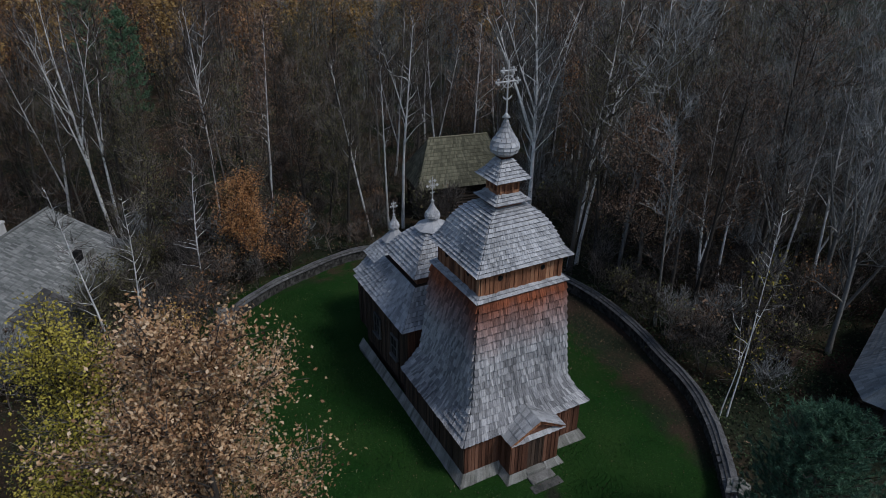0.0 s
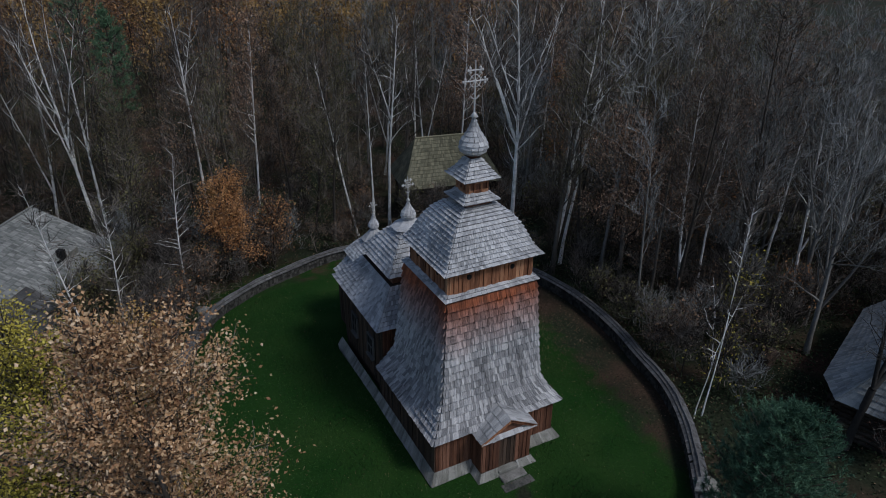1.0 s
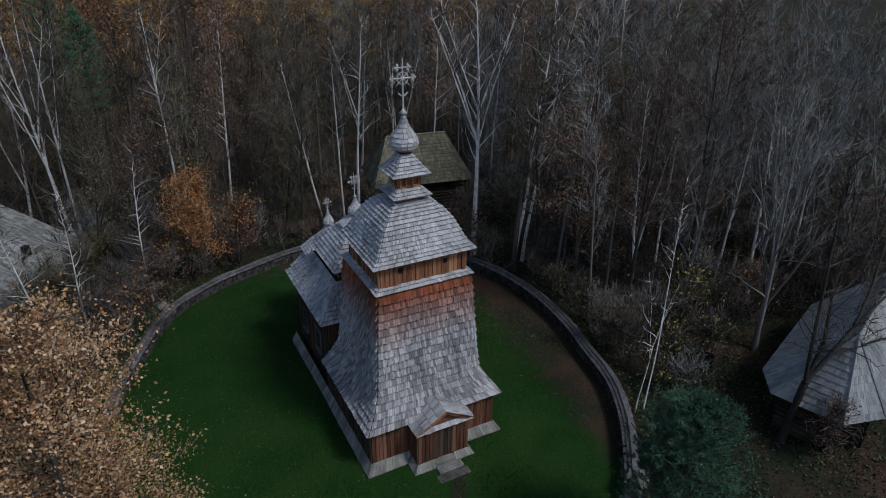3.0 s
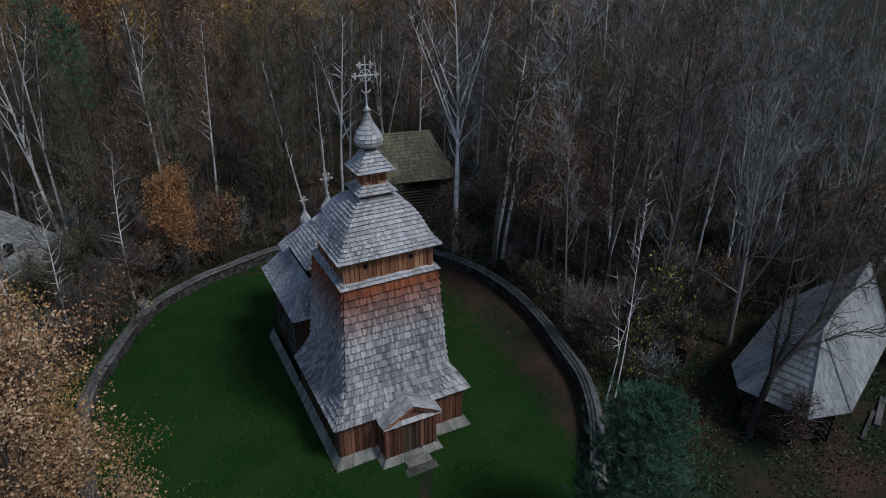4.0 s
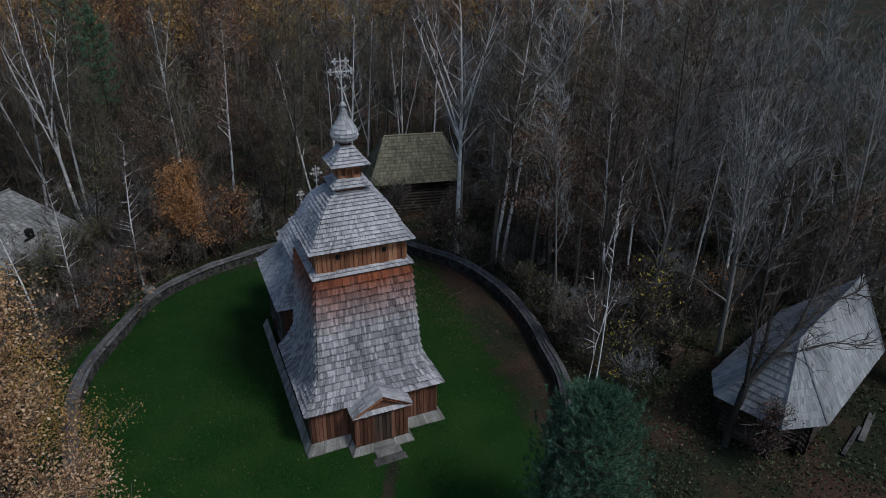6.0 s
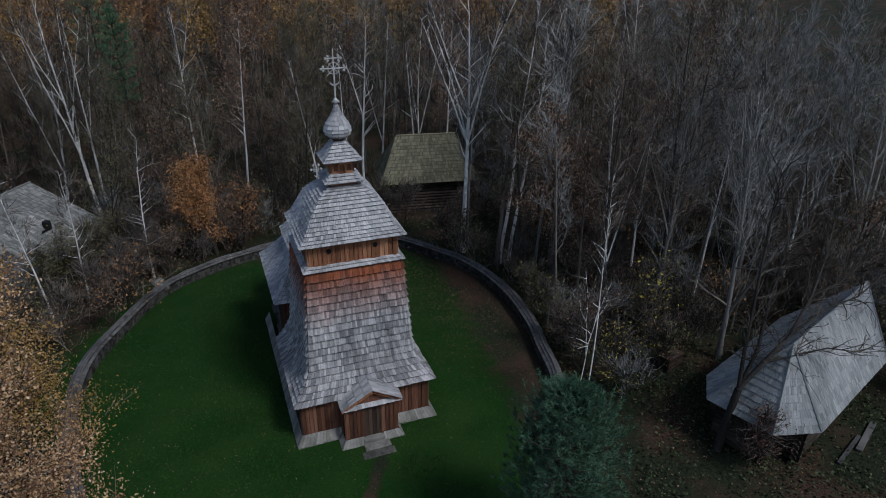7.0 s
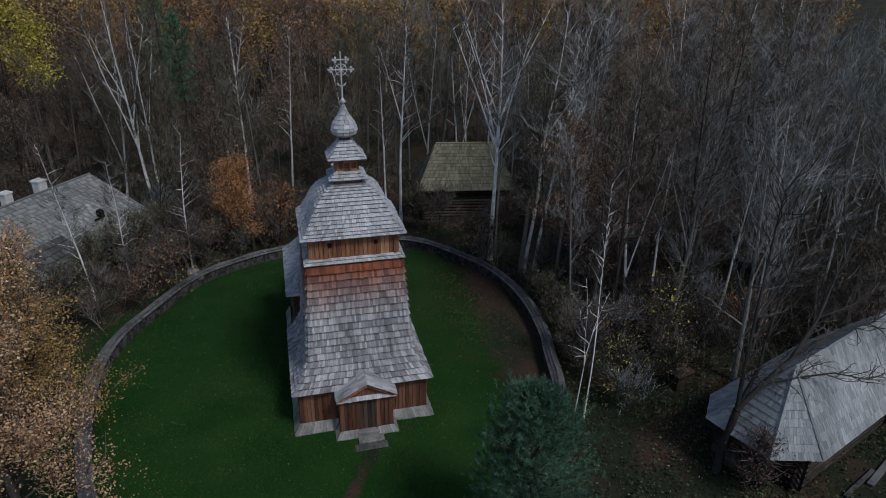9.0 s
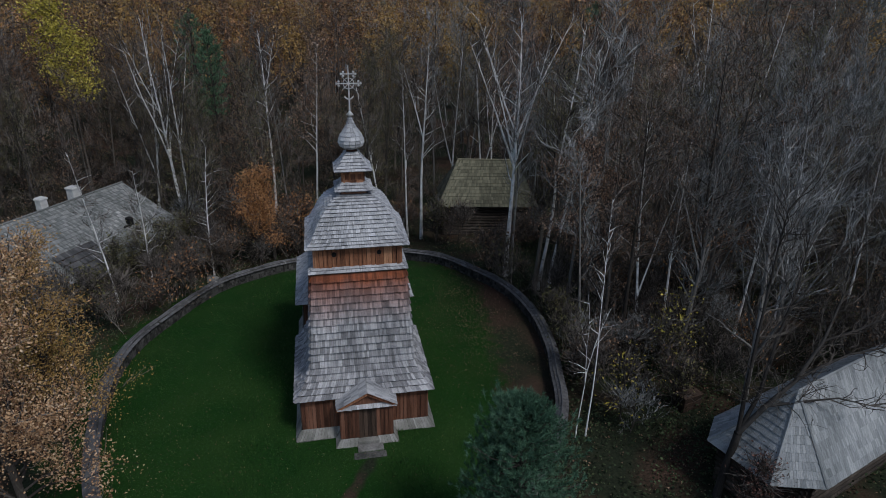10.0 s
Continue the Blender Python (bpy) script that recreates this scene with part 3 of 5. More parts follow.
    hipped(ch, [sq(0.82, 11.58), sq(0.62, 11.72), sq(0.46, 11.95)], 0.2, 0.12, M["shingle"], 18, "lantern_ledge")
    lan = part("lantern_wall", box_bm(bmesh.new(), -0.45, 0.45, AX - 0.45, AX + 0.45, 11.8, 12.55), M["wood_red"], ch)
    for (p, q) in (((-0.45, AX - 0.45), (0.45, AX - 0.45)), ((-0.45, AX + 0.45), (-0.45, AX - 0.45)), ((0.45, AX - 0.45), (0.45, AX + 0.45))):
        d = Vector((q[0] - p[0], q[1] - p[1]))
        for s0, s1 in ((0, 0.1), (0.26, 0.38), (0.6, 0.72), (0.9, 1.0)):
            board_wall(lan, (p[0] + d.x * s0, p[1] + d.y * s0), (p[0] + d.x * s1, p[1] + d.y * s1), 11.9, 12.5, 0.2, M["wood_belfry"], 19, 0.05, "mullion")
        board_wall(lan, p, q, 12.3, 12.5, 0.3, M["wood_belfry"], 20, 0.06, "arch_board")
        board_wall(lan, p, q, 11.9, 12.02, 0.3, M["wood_belfry"], 21, 0.06, "rail_board")
    hipped(ch, [sq(0.80, 12.48), sq(0.58, 12.72), sq(0.42, 12.95), sq(0.24, 13.25)], 0.19, 0.12, M["shingle"], 22, "lantern_roof")
    lathe([(0.24, 13.2), (0.22, 13.3), (0.34, 13.36)], 14, 0, AX).make("dome_neck", M["wood_red"], ch, "", True)
    onion(ch, AX, 13.32, 0.56, 1.45, 23)
    cx = thing("dome_cross", "", "")
    cx.parent = ch
    cross(cx, AX, 14.7, 16.9, 0.55, 0.028)

    # --- porch
    po = thing("porch", "", "")
    po.parent = ch
    part("porch_wall", box_bm(box_bm(bmesh.new(), -1.2, -0.32, -0.58, 0.3, 0.2, 2.15), 0.4, 1.2, -0.58, 0.3, 0.2, 2.15), M["wood_dark"], po)
    board_wall(po, (-1.2, -0.58), (-0.36, -0.58), 0.35, 2.15, 0.17, M["wood_red"], 31)
    board_wall(po, (0.44, -0.58), (1.2, -0.58), 0.35, 2.15, 0.17, M["wood_red"], 32)
    board_wall(po, (-1.2, 0.28), (-1.2, -0.58), 0.35, 2.15, 0.17, M["wood_red"], 33)
    board_wall(po, (1.2, -0.58), (1.2, 0.28), 0.35, 2.15, 0.17, M["wood_red"], 34)
    part("door", box_bm(bmesh.new(), -0.34, 0.42, -0.52, -0.46, 0.25, 2.1), M["wood_dark"], po, "dark plank door")
    for i in range(4):
        part("door_plank", box_bm(bmesh.new(), -0.33 + i * 0.187, -0.155 + i * 0.187, -0.55, -0.52, 0.25, 2.05, 0.008), M["wood_dark"], po)
    part("threshold", box_bm(bmesh.new(), -0.46, 0.54, -0.82, -0.46, -0.1, 0.26, 0.02), M["wood_grey"], po, "worn grey threshold")
    part("lintel", box_bm(bmesh.new(), -0.42, 0.5, -0.64, -0.5, 1.98, 2.14, 0.01), M["wood_red"], po)
    gable = Geo()
    gable.v = [Vector(v) for v in ((-1.3, -0.6, 2.12), (1.34, -0.6, 2.12), (0.05, -0.6, 2.86), (-1.3, 0.6, 2.12), (1.34, 0.6, 2.12), (0.05, 0.6, 2.86))]
    gable.f = [(0, 1, 2), (0, 3, 4, 1), (3, 5, 4)]
    gable.make("gable", M["wood_red"], po)
    rng = random.Random(35)
    rf = Geo()
    for s in (-1, 1):
        e, r = Vector((s * 1.4 + 0.02, 0, 2.12)), Vector((0.05, 0, 2.9))
        rows = []
        for i in range(5):
            p = lerp(e, r, i / 4)
            f, k = Vector((p.x, -0.76, p.z)), Vector((p.x, 0.1 + 0.75 * i / 4, p.z + 0.02))
            rows.append((k, f) if s < 0 else (f, k))
        slope_rows(rf, rows, 0.125, rng, 0.02)
        n = Vector((s * 0.5, 0, 0.87))
        k0 = len(rf.v)
        rf.v += [Vector((e.x, -0.74, e.z - 0.01)), Vector((r.x, -0.74, r.z - 0.01)), Vector((r.x, 0.9, r.z - 0.01)), Vector((e.x, 0.2, e.z - 0.01))]
        rf.f.append((k0, k0 + 1, k0 + 2, k0 + 3))
    tagged(rf.make("roof_shingles", M["shingle"], po, "small shingled gable roof"), kind="stuff")
    for s in (-1, 1):
        gb = Geo()
        a, b2 = Vector((s * 1.4 + 0.02, -0.78, 2.1)), Vector((0.05, -0.78, 2.88))
        gb.hexa(a + Vector((0, 0, -0.1)), b2 + Vector((0, 0, -0.1)), b2, a, Vector((0, 1, 0)), 0.04, 0.04)
        gb.make("barge_board", M["wood_belfry"], po)
    ledge = Geo()
    slope_rows(ledge, [(Vector((-1.36, -0.78, 2.06)), Vector((1.4, -0.78, 2.06))), (Vector((-1.36, -0.6, 2.2)), Vector((1.4, -0.6, 2.2)))], 0.13, rng, 0.02, 0)
    tagged(ledge.make("ledge_shingles", M["shingle"], po), kind="stuff")

    # --- shingled sill boards round the foot
    def sill(p, q, z0, z1, out, seed, e0=0, e1=0):
        p, q = Vector((*p, 0)), Vector((*q, 0))
        n = Vector(((q - p).y, -(q - p).x, 0)).normalized()
        geo = Geo()
        up = Vector((0, 0, 1))
        al = (q - p).normalized() * out
        lo, hi = p + n * out - al * e0, q + n * out + al * e1
        slope_rows(geo, [(lo + up * z0, hi + up * z0), (p + up * z1, q + up * z1)], 0.16, random.Random(seed), 0.025, 0)
        k = len(geo.v)
        geo.v += [lo + up * (z0 - 0.25), hi + up * (z0 - 0.25), hi + up * z0, lo + up * z0]
        geo.f.append((k, k + 1, k + 2, k + 3))
        tagged(geo.make("sill", M["wood_grey"], ch), kind="stuff")

    sill((-3.06, 0.22), (-1.26, 0.22), 0.02, 0.48, 0.26, 41, 1, 0)
    sill((1.26, 0.22), (3.06, 0.22), 0.02, 0.48, 0.26, 42, 0, 1)
    sill((-3.06, 6.6), (-3.06, 0.22), 0.02, 0.48, 0.26, 43, 0, 1)
    sill((3.06, 0.22), (3.06, 6.6), 0.02, 0.48, 0.26, 44, 1, 0)
    sill((-3.06, 11.6), (-3.06, 6.6), 0.02, 0.48, 0.26, 45)
    sill((3.06, 6.6), (3.06, 11.6), 0.02, 0.48, 0.26, 46)
    sill((-1.26, 0.2), (-1.26, -0.64), 0.02, 0.36, 0.2, 47, 0, 1)
    sill((-1.26, -0.64), (-0.42, -0.64), 0.02, 0.36, 0.2, 48, 1, 0)
    sill((0.5, -0.64), (1.26, -0.64), 0.02, 0.36, 0.2, 49, 0, 1)
    sill((1.26, -0.64), (1.26, 0.2), 0.02, 0.36, 0.2, 50, 1, 0)

    # --- nave: walls, two-tier roof, small dome
    nw = part("nave_wall", box_bm(bmesh.new(), -2.75, 2.75, 6.3, 11.6, -0.3, 4.3), M["wood_dark"], ch)
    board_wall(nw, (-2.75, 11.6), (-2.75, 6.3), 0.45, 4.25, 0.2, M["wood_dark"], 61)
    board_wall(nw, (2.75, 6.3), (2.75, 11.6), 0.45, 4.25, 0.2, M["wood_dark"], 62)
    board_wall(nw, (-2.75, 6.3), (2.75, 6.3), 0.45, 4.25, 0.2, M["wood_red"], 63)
    cn = lambda h, z, c: (h, c - h, c + h, z)
    hipped(ch, [(3.14, NY - 3.1, NY + 3.2, 4.1), (2.85, NY - 2.8, NY + 2.9, 4.38), (2.3, NY - 2.25, NY + 2.3, 5.05), (1.85, NY - 1.85, NY + 1.85, 5.65)], 0.27, 0.14, M["shingle"], 64, "lower_roof", (0, 1, 2, 3))
    part("drum_wall", box_bm(bmesh.new(), -1.65, 1.65, NY - 1.65, NY + 1.65, 5.4, 6.25), M["wood_red"], ch)
    hipped(ch, [cn(1.95, 6.12, NY), cn(1.75, 6.34, NY), cn(1.3, 6.95, NY), cn(0.8, 7.5, NY), cn(0.5, 7.7, NY)], 0.25, 0.14, M["shingle"], 65, "upper_roof", (0, 1, 2, 3))
    lathe([(0.58, 7.4), (0.58, 7.85)], 8, 0, NY, 0.39).make("turret", M["wood_red"], ch)
    lathe([(0.92, 7.74), (0.72, 7.86), (0.48, 8.0), (0.22, 8.2)], 8, 0, NY, 0.39).make("turret_roof", M["shingle"], ch)
    onion(ch, NY, 8.1, 0.37, 0.95, 66)
    c2 = thing("nave_cross", "", "")
    c2.parent = ch
    cross(c2, NY, 9.0, 10.35, 0.33, 0.02)
    for y in (7.7, 9.9):
        wf = part("window", box_bm(bmesh.new(), -2.86, -2.8, y - 0.32, y + 0.32, 1.75, 2.75), M["black"], ch, "small dark window with a wooden frame")
        for k in (-0.36, 0.36):
            part("window_frame", box_bm(bmesh.new(), -2.9, -2.8, y + k - 0.05, y + k + 0.05, 1.65, 2.85, 0.01), M["dark_plank"], wf)
        part("window_frame", box_bm(bmesh.new(), -2.9, -2.8, y - 0.41, y + 0.41, 2.78, 2.88, 0.01), M["dark_plank"], wf)
        part("window_sill", box_bm(bmesh.new(), -2.98, -2.8, y - 0.45, y + 0.45, 1.56, 1.66, 0.01), M["dark_plank"], wf)
        part("glazing_bar", box_bm(bmesh.new(), -2.89, -2.85, y - 0.02, y + 0.02, 1.75, 2.78), M["dark_plank"], wf)
        part("glazing_bar", box_bm(bmesh.new(), -2.89, -2.85, y - 0.32, y + 0.32, 2.22, 2.26), M["dark_plank"], wf)
    # --- chancel
    cw = part("chancel_wall", box_bm(bmesh.new(), -2.0, 2.0, 11.5, 14.85, -0.9, 3.0), M["wood_dark"], ch)
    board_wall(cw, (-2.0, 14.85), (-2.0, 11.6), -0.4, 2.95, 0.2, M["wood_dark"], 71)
    hipped(ch, [(2.2, 11.5, 15.05, 2.9), (1.95, 11.6, 14.85, 3.15), (1.3, 12.3, 14.7, 3.9)], 0.27, 0.14, M["shingle"], 72, "lower_roof", (0, 1, 2, 3))
    part("drum_wall", box_bm(bmesh.new(), -1.2, 1.2, 12.4, 14.75, 3.6, 4.15), M["wood_red"], ch)
    hipped(ch, [(1.5, 12.2, 15.0, 3.98), (1.15, 12.75, 14.8, 4.35), (0.6, 13.3, 14.5, 4.85), (0.4, 13.5, 14.3, 5.0)], 0.25, 0.14, M["shingle"], 73, "upper_roof", (0, 1, 2, 3))
    lathe([(0.78, 4.97), (0.6, 5.12), (0.4, 5.32), (0.18, 5.6)], 8, 0, CY, 0.39).make("turret_roof", M["shingle"], ch)
    onion(ch, CY, 5.56, 0.29, 0.85, 74)
    c3 = thing("chancel_cross", "", "")
    c3.parent = ch
    cross(c3, CY, 6.35, 7.3, 0.25, 0.016)
    return ch, shaft, kept


church, tower_shaft, tower_shingles = build_church()

step = part("doorstep", box_bm(bmesh.new(), -0.5, 0.7, -1.3, -0.84, -0.1, 0.12, 0.03), M["stone"])
tagged(step, "worn grey stone doorstep before the porch", "step")
slab = part("stone_slab", box_bm(bmesh.new(), -0.7, 0.8, -1.75, -1.32, -0.12, 0.05, 0.02), M["stone"])
tagged(slab, "flat grey stone slab on the grass", "slab")


def build_tower_shingles():
    """The shingles high on the tower's front, one object each on a shared mesh."""
    geo = Geo()
    V = Vector
    geo.hexa(V((0, 0, 0)), V((1, 0, 0)), V((1, 1, 0)), V((0, 1, 0)), V((0, 0, 1)), 1.0, 0.15)
    me = bpy.data.meshes.new("shingle")
    me.from_pydata([tuple(v) for v in geo.v], [], geo.f)
    me.materials.append(M["tower_shingle"])
    rest = Geo()
    for i, (a, b, c, d, n, th) in enumerate(tower_shingles):
        if i >= 300:
            rest.hexa(a + n * 0.004, b + n * 0.004, c, d, n, th, 0.004)
            continue
        ob = new("shingle", me)
        ob.parent = tower_shaft
        ex, ey = b - a, d - a
        ob.matrix_basis = Matrix(((ex.x, ey.x, n.x * th, a.x + n.x * 0.004), (ex.y, ey.y, n.y * th, a.y + n.y * 0.004), (ex.z, ey.z, n.z * th, a.z + n.z * 0.004), (0, 0, 0, 1)))
    tagged(rest.make("shingles", M["tower_shingle"], tower_shaft), kind="stuff")


build_tower_shingles()


# ---------- the other log buildings ----------
def roof_plane(geo, core, a, b, c, d, step, width, rng, thick=0.03):
    """Shingles on the quad a b (eave, left to right from outside) c d (top, right to left)."""
    n = max(2, round(((d - a).length + (c - b).length) / 2 / step))
    rows = [(lerp(a, d, i / n), lerp(b, c, i / n)) for i in range(n + 1)]
    slope_rows(geo, rows, width, rng, thick)
    k = len(core.v)
    core.v += [a, b, c, d]
    core.f.append((k, k + 1, k + 2, k + 3))


def log_walls(parent, x0, x1, y0, y1, z0, z1, mat):
    """Four walls of round logs, one mesh a log, with ends crossing at the corners."""
    part("wall_core", box_bm(bmesh.new(), x0 + 0.08, x1 - 0.08, y0 + 0.08, y1 - 0.08, z0 - 0.4, z1), mat, parent)
    r = 0.14
    n = int((z1 - z0) / (2 * r))
    for i in range(n):
        z = z0 + r + i * 2 * r
        for p, q in (((x0 - 0.25, y0, z), (x1 + 0.25, y0, z)), ((x0 - 0.25, y1, z), (x1 + 0.25, y1, z)), ((x0, y0 - 0.25, z + r), (x0, y1 + 0.25, z + r)), ((x1, y0 - 0.25, z + r), (x1, y1 + 0.25, z + r))):
            gl = Geo()
            gl.tube([Vector(p), Vector(q)], [r, r * 0.95], 7)
            gl.f += [tuple(range(7)), tuple(range(13, 6, -1))]
            gl.make("log", mat, parent, "", True)


def hip_house(name, label, centre, turn, half_len, half_wid, eave, ridge, ridge_half, base, mat, seed):
    """A log house with a hipped shingle roof; its ridge runs along its own x."""
    ob = thing(name, label, "house", at=pose(*centre, base, 0, 0, turn))
    rng = random.Random(seed)
    geo, core = Geo(), Geo()
    e, z = eave - base, ridge - base
    V = Vector
    lo = [V((-half_len, -half_wid, e)), V((half_len, -half_wid, e)), V((half_len, half_wid, e)), V((-half_len, half_wid, e))]
    rl, rr = V((-ridge_half, 0, z)), V((ridge_half, 0, z))
    st, wd = 0.36, 0.14
    roof_plane(geo, core, lo[0], lo[1], rr, rl, st, wd, rng)
    roof_plane(geo, core, lo[1], lo[2], rr, rr, st, wd, rng)
    roof_plane(geo, core, lo[2], lo[3], rl, rr, st, wd, rng)
    roof_plane(geo, core, lo[3], lo[0], rl, rl, st, wd, rng)
    roof = core.make("roof", mat, ob)
    tagged(geo.make("shingles", mat, roof), kind="stuff")
    rg = Geo()
    rg.tube([rl + V((0, 0, 0.03)), rr + V((0, 0, 0.03))], [0.09, 0.09], 6)
    rg.make("ridge_board", mat, ob)
    log_walls(ob, -half_len + 0.7, half_len - 0.7, -half_wid + 0.7, half_wid - 0.7, 0.0, e + 0.15, M["log"])
    return ob


# ---------- plants ----------
def grow(rng, H, r0, lean=0.03, first=0.35, n_limbs=16, limb=0.32, rise=0.9, sub=5, twigs=4, forks=0, wob=0.02, twig_len=0.9, twig_r=0.014, droop=0.0, fork=(2, 4)):
    """A bare tree: trunk tubes, limb tubes, twig tubes and the twig ends."""
    trunk, fine, tips = Geo(), Geo(), []

    def stem(base, d, length, r, steps, wobble):
        pts, rad = [base], [r]
        p, v = base.copy(), d.normalized()
        for i in range(steps):
            v = (v + Vector((rng.gauss(0, wobble), rng.gauss(0, wobble), rng.gauss(0, wobble * 0.4)))).normalized()
            p = p + v * (length / steps)
            pts.append(p)
            rad.append(max(r * (1 - 0.93 * (i + 1) / steps), 0.006))
        return pts, rad

    def limbs_on(pts, rad, count, start, length):
        m = len(pts) - 1
        for i in range(count):
            f = start + (1 - start) * (i + rng.random() * 0.8) / count
            k = min(int(f * m), m - 1)
            p = lerp(pts[k], pts[k + 1], f * m - k)
            an = rng.uniform(0, 2 * math.pi)
            ln = length * (1.05 - 0.65 * (f - start) / (1 - start)) * rng.uniform(0.6, 1.15)
            d = Vector((math.cos(an), math.sin(an), rise * rng.uniform(0.5, 1.5)))
            r = max(rad[k] * rng.uniform(0.32, 0.55), 0.02)
            q, qr = stem(p, d, ln, r, 4, 0.24)
            trunk.tube(q, qr, 4)
            for j in range(sub):
                ff = 0.2 + 0.8 * (j + rng.random()) / sub
                kk = min(int(ff * 4), 3)
                pp = lerp(q[kk], q[kk + 1], ff * 4 - kk)
                dd = (q[kk + 1] - q[kk]).normalized() + Vector((rng.gauss(0, 0.5), rng.gauss(0, 0.5), rng.gauss(0.35 - droop, 0.35)))
                sl = ln * 0.45 * rng.uniform(0.5, 1.1)
                s, sr = stem(pp, dd, sl, max(qr[kk] * 0.6, twig_r * 1.2), 3, 0.2)
                fine.tube(s, sr, 3)
                for t in range(twigs):
                    b = s[1 + t % 3]
                    e = b + ((s[3] - s[0]).normalized() + Vector((rng.gauss(0, 0.45), rng.gauss(0, 0.45), rng.gauss(0.3 - droop * 2, 0.35)))).normalized() * twig_len * rng.uniform(0.5, 1.2)
                    fine.tube([b, lerp(b, e, 0.5) + Vector((rng.gauss(0, 0.09), rng.gauss(0, 0.09), -0.06)) * twig_len, e], [twig_r, twig_r * 0.8, twig_r * 0.4], 3)
                    tips.append((b, e))

    d = Vector((rng.gauss(0, lean), rng.gauss(0, lean), 1))
    pts, rad = stem(Vector((0, 0, -0.2)), d, H, r0, 9, wob)
    rad[0] *= 1.25
    trunk.tube(pts, rad, 7)
    limbs_on(pts, rad, n_limbs, first, H * limb)
    for k in range(forks):
        j = rng.randint(*fork)
        an = rng.uniform(0, 2 * math.pi)
        q, qr = stem(pts[j], Vector((0.35 * math.cos(an), 0.35 * math.sin(an), 1)), H * (1 - j / 9) * rng.uniform(0.8, 1.05), rad[j] * 0.7, 7, wob * 1.5)
        trunk.tube(q, qr, 6)
        limbs_on(q, qr, n_limbs // 2, 0.3, H * limb * 0.75)
    return trunk, fine, tips


def leaves(tips, count, size, rng, spread=0.15):
    geo = Geo()
    for i in range(count):
        b, e = tips[rng.randrange(len(tips))]
        p = lerp(b, e, rng.random()) + Vector((rng.gauss(0, spread), rng.gauss(0, spread), rng.gauss(0, spread)))
        geo.leaf(p, size * rng.uniform(0.6, 1.3), rng)
    return geo


def tree(name, label, category, parts, bark, twig, leaf=None, group="", at=None):
    trunk, fine, lf = parts
    ob = thing(name, label, category, group, at=at)
    trunk.make("trunk", M[bark], ob, "", True)
    fine.make("crown", M[twig], ob)
    if lf:
        lf.make("leaves", M[leaf], ob)
    return ob


def put_copies(proto, places):
    """The first place takes the thing itself, the others copies."""
    for i, (x, y, turn, s) in enumerate(places):
        m = on_ground(x, y, turn)
        ob = proto if i == 0 else copy_thing(proto, m)
        ob.matrix_basis = m @ Matrix.Scale(s, 4)


left_house = hip_house("log_house", "large log house with a mossy grey hipped shingle roof", (-22.3, 24.95), 57.6, 9.0, 5.8, 0.0, 3.5, 8.0, -2.6, M["roof_left"], 81)
barn = hip_house("log_barn", "small log barn with a mossy yellow-green shingle roof", (13.7, 31.1), -10.0, 4.5, 2.9, 0.8, 4.35, 2.7, -2.5, M["moss_roof"], 82)


def granary():
    """A log granary under a steep shingled roof; its ends are cut to three sides. Its ridge runs along its own x."""
    ob = thing("log_granary", "log granary with a pale grey polygonal hipped shingle roof", "house", at=pose(16.4, -7.4, 0, 0, 0, 20.5))
    rng = random.Random(83)
    V = Vector
    L, e, z = 8.3, 2.25, 5.75
    near = [V((0.15, 3.25, e)), V((-1.45, 2.36, e)), V((-1.55, -0.65, e)), V((0.2, -1.92, e))]
    far = [V((L - p.x, p.y, e)) for p in reversed(near)]
    ring = near + far
    r0, r1 = V((0, 0, z)), V((L, 0, z))
    tops = [r0] * 4 + [r1] * 4
    core = Geo()
    slopes = []
    for i in range(8):
        a, b = ring[i], ring[(i + 1) % 8]
        geo = Geo()
        roof_plane(geo, core, a, b, tops[(i + 1) % 8], tops[i], 0.36, 0.13, rng, 0.03)
        slopes.append(geo)
    roof = core.make("roof", M["roof_right"], ob)
    for geo in slopes:
        tagged(geo.make("shingles", M["roof_right"], roof), kind="stuff")
    for a, b in ((r0, r1), (r0, near[3]), (r0, near[2]), (r0, near[1]), (r1, far[0])):
        rg = Geo()
        rg.tube([a + V((0, 0, 0.04)), b + V((0, 0, 0.05))], [0.06, 0.06], 5)
        rg.make("ridge_board", M["roof_right"], ob)
    log_walls(ob, 0.3, L - 0.3, -1.2, 2.6, 0.0, e + 0.2, M["log"])
    for i in range(7):
        gl = Geo()
        gl.tube([V((-0.9, -0.35 + 0.02 * i, 0.2 + i * 0.27)), V((-0.85, 2.1, 0.2 + i * 0.27))], [0.13, 0.12], 7)
        gl.f += [tuple(range(7)), tuple(range(13, 6, -1))]
        gl.make("log", M["log"], ob, "", True)
    return ob


granary()
for i, (x, y, a, w) in enumerate(((20.1, -8.75, 22, 0.09), (21.6, -8.4, 26, 0.14))):
    pl = thing("plank", "pale weathered plank lying by the granary", "plank", "planks by the granary", at=on_ground(x, y, a))
    part("board", box_bm(bmesh.new(), -1.3, 1.3, -w, w, 0.02, 0.14, 0.02), M["dark_plank"], pl)
for lx, w in ((3.7, 0.36), (0.8, 0.3)):
    part("chimney", box_bm(box_bm(bmesh.new(), lx - w, lx + w, 0.15, 0.15 + 2 * w, 5.4, 6.95, 0.02), lx - w - 0.06, lx + w + 0.06, 0.09, 0.21 + 2 * w, 6.78, 6.9, 0.02), M["white"], left_house, "whitewashed brick chimney")
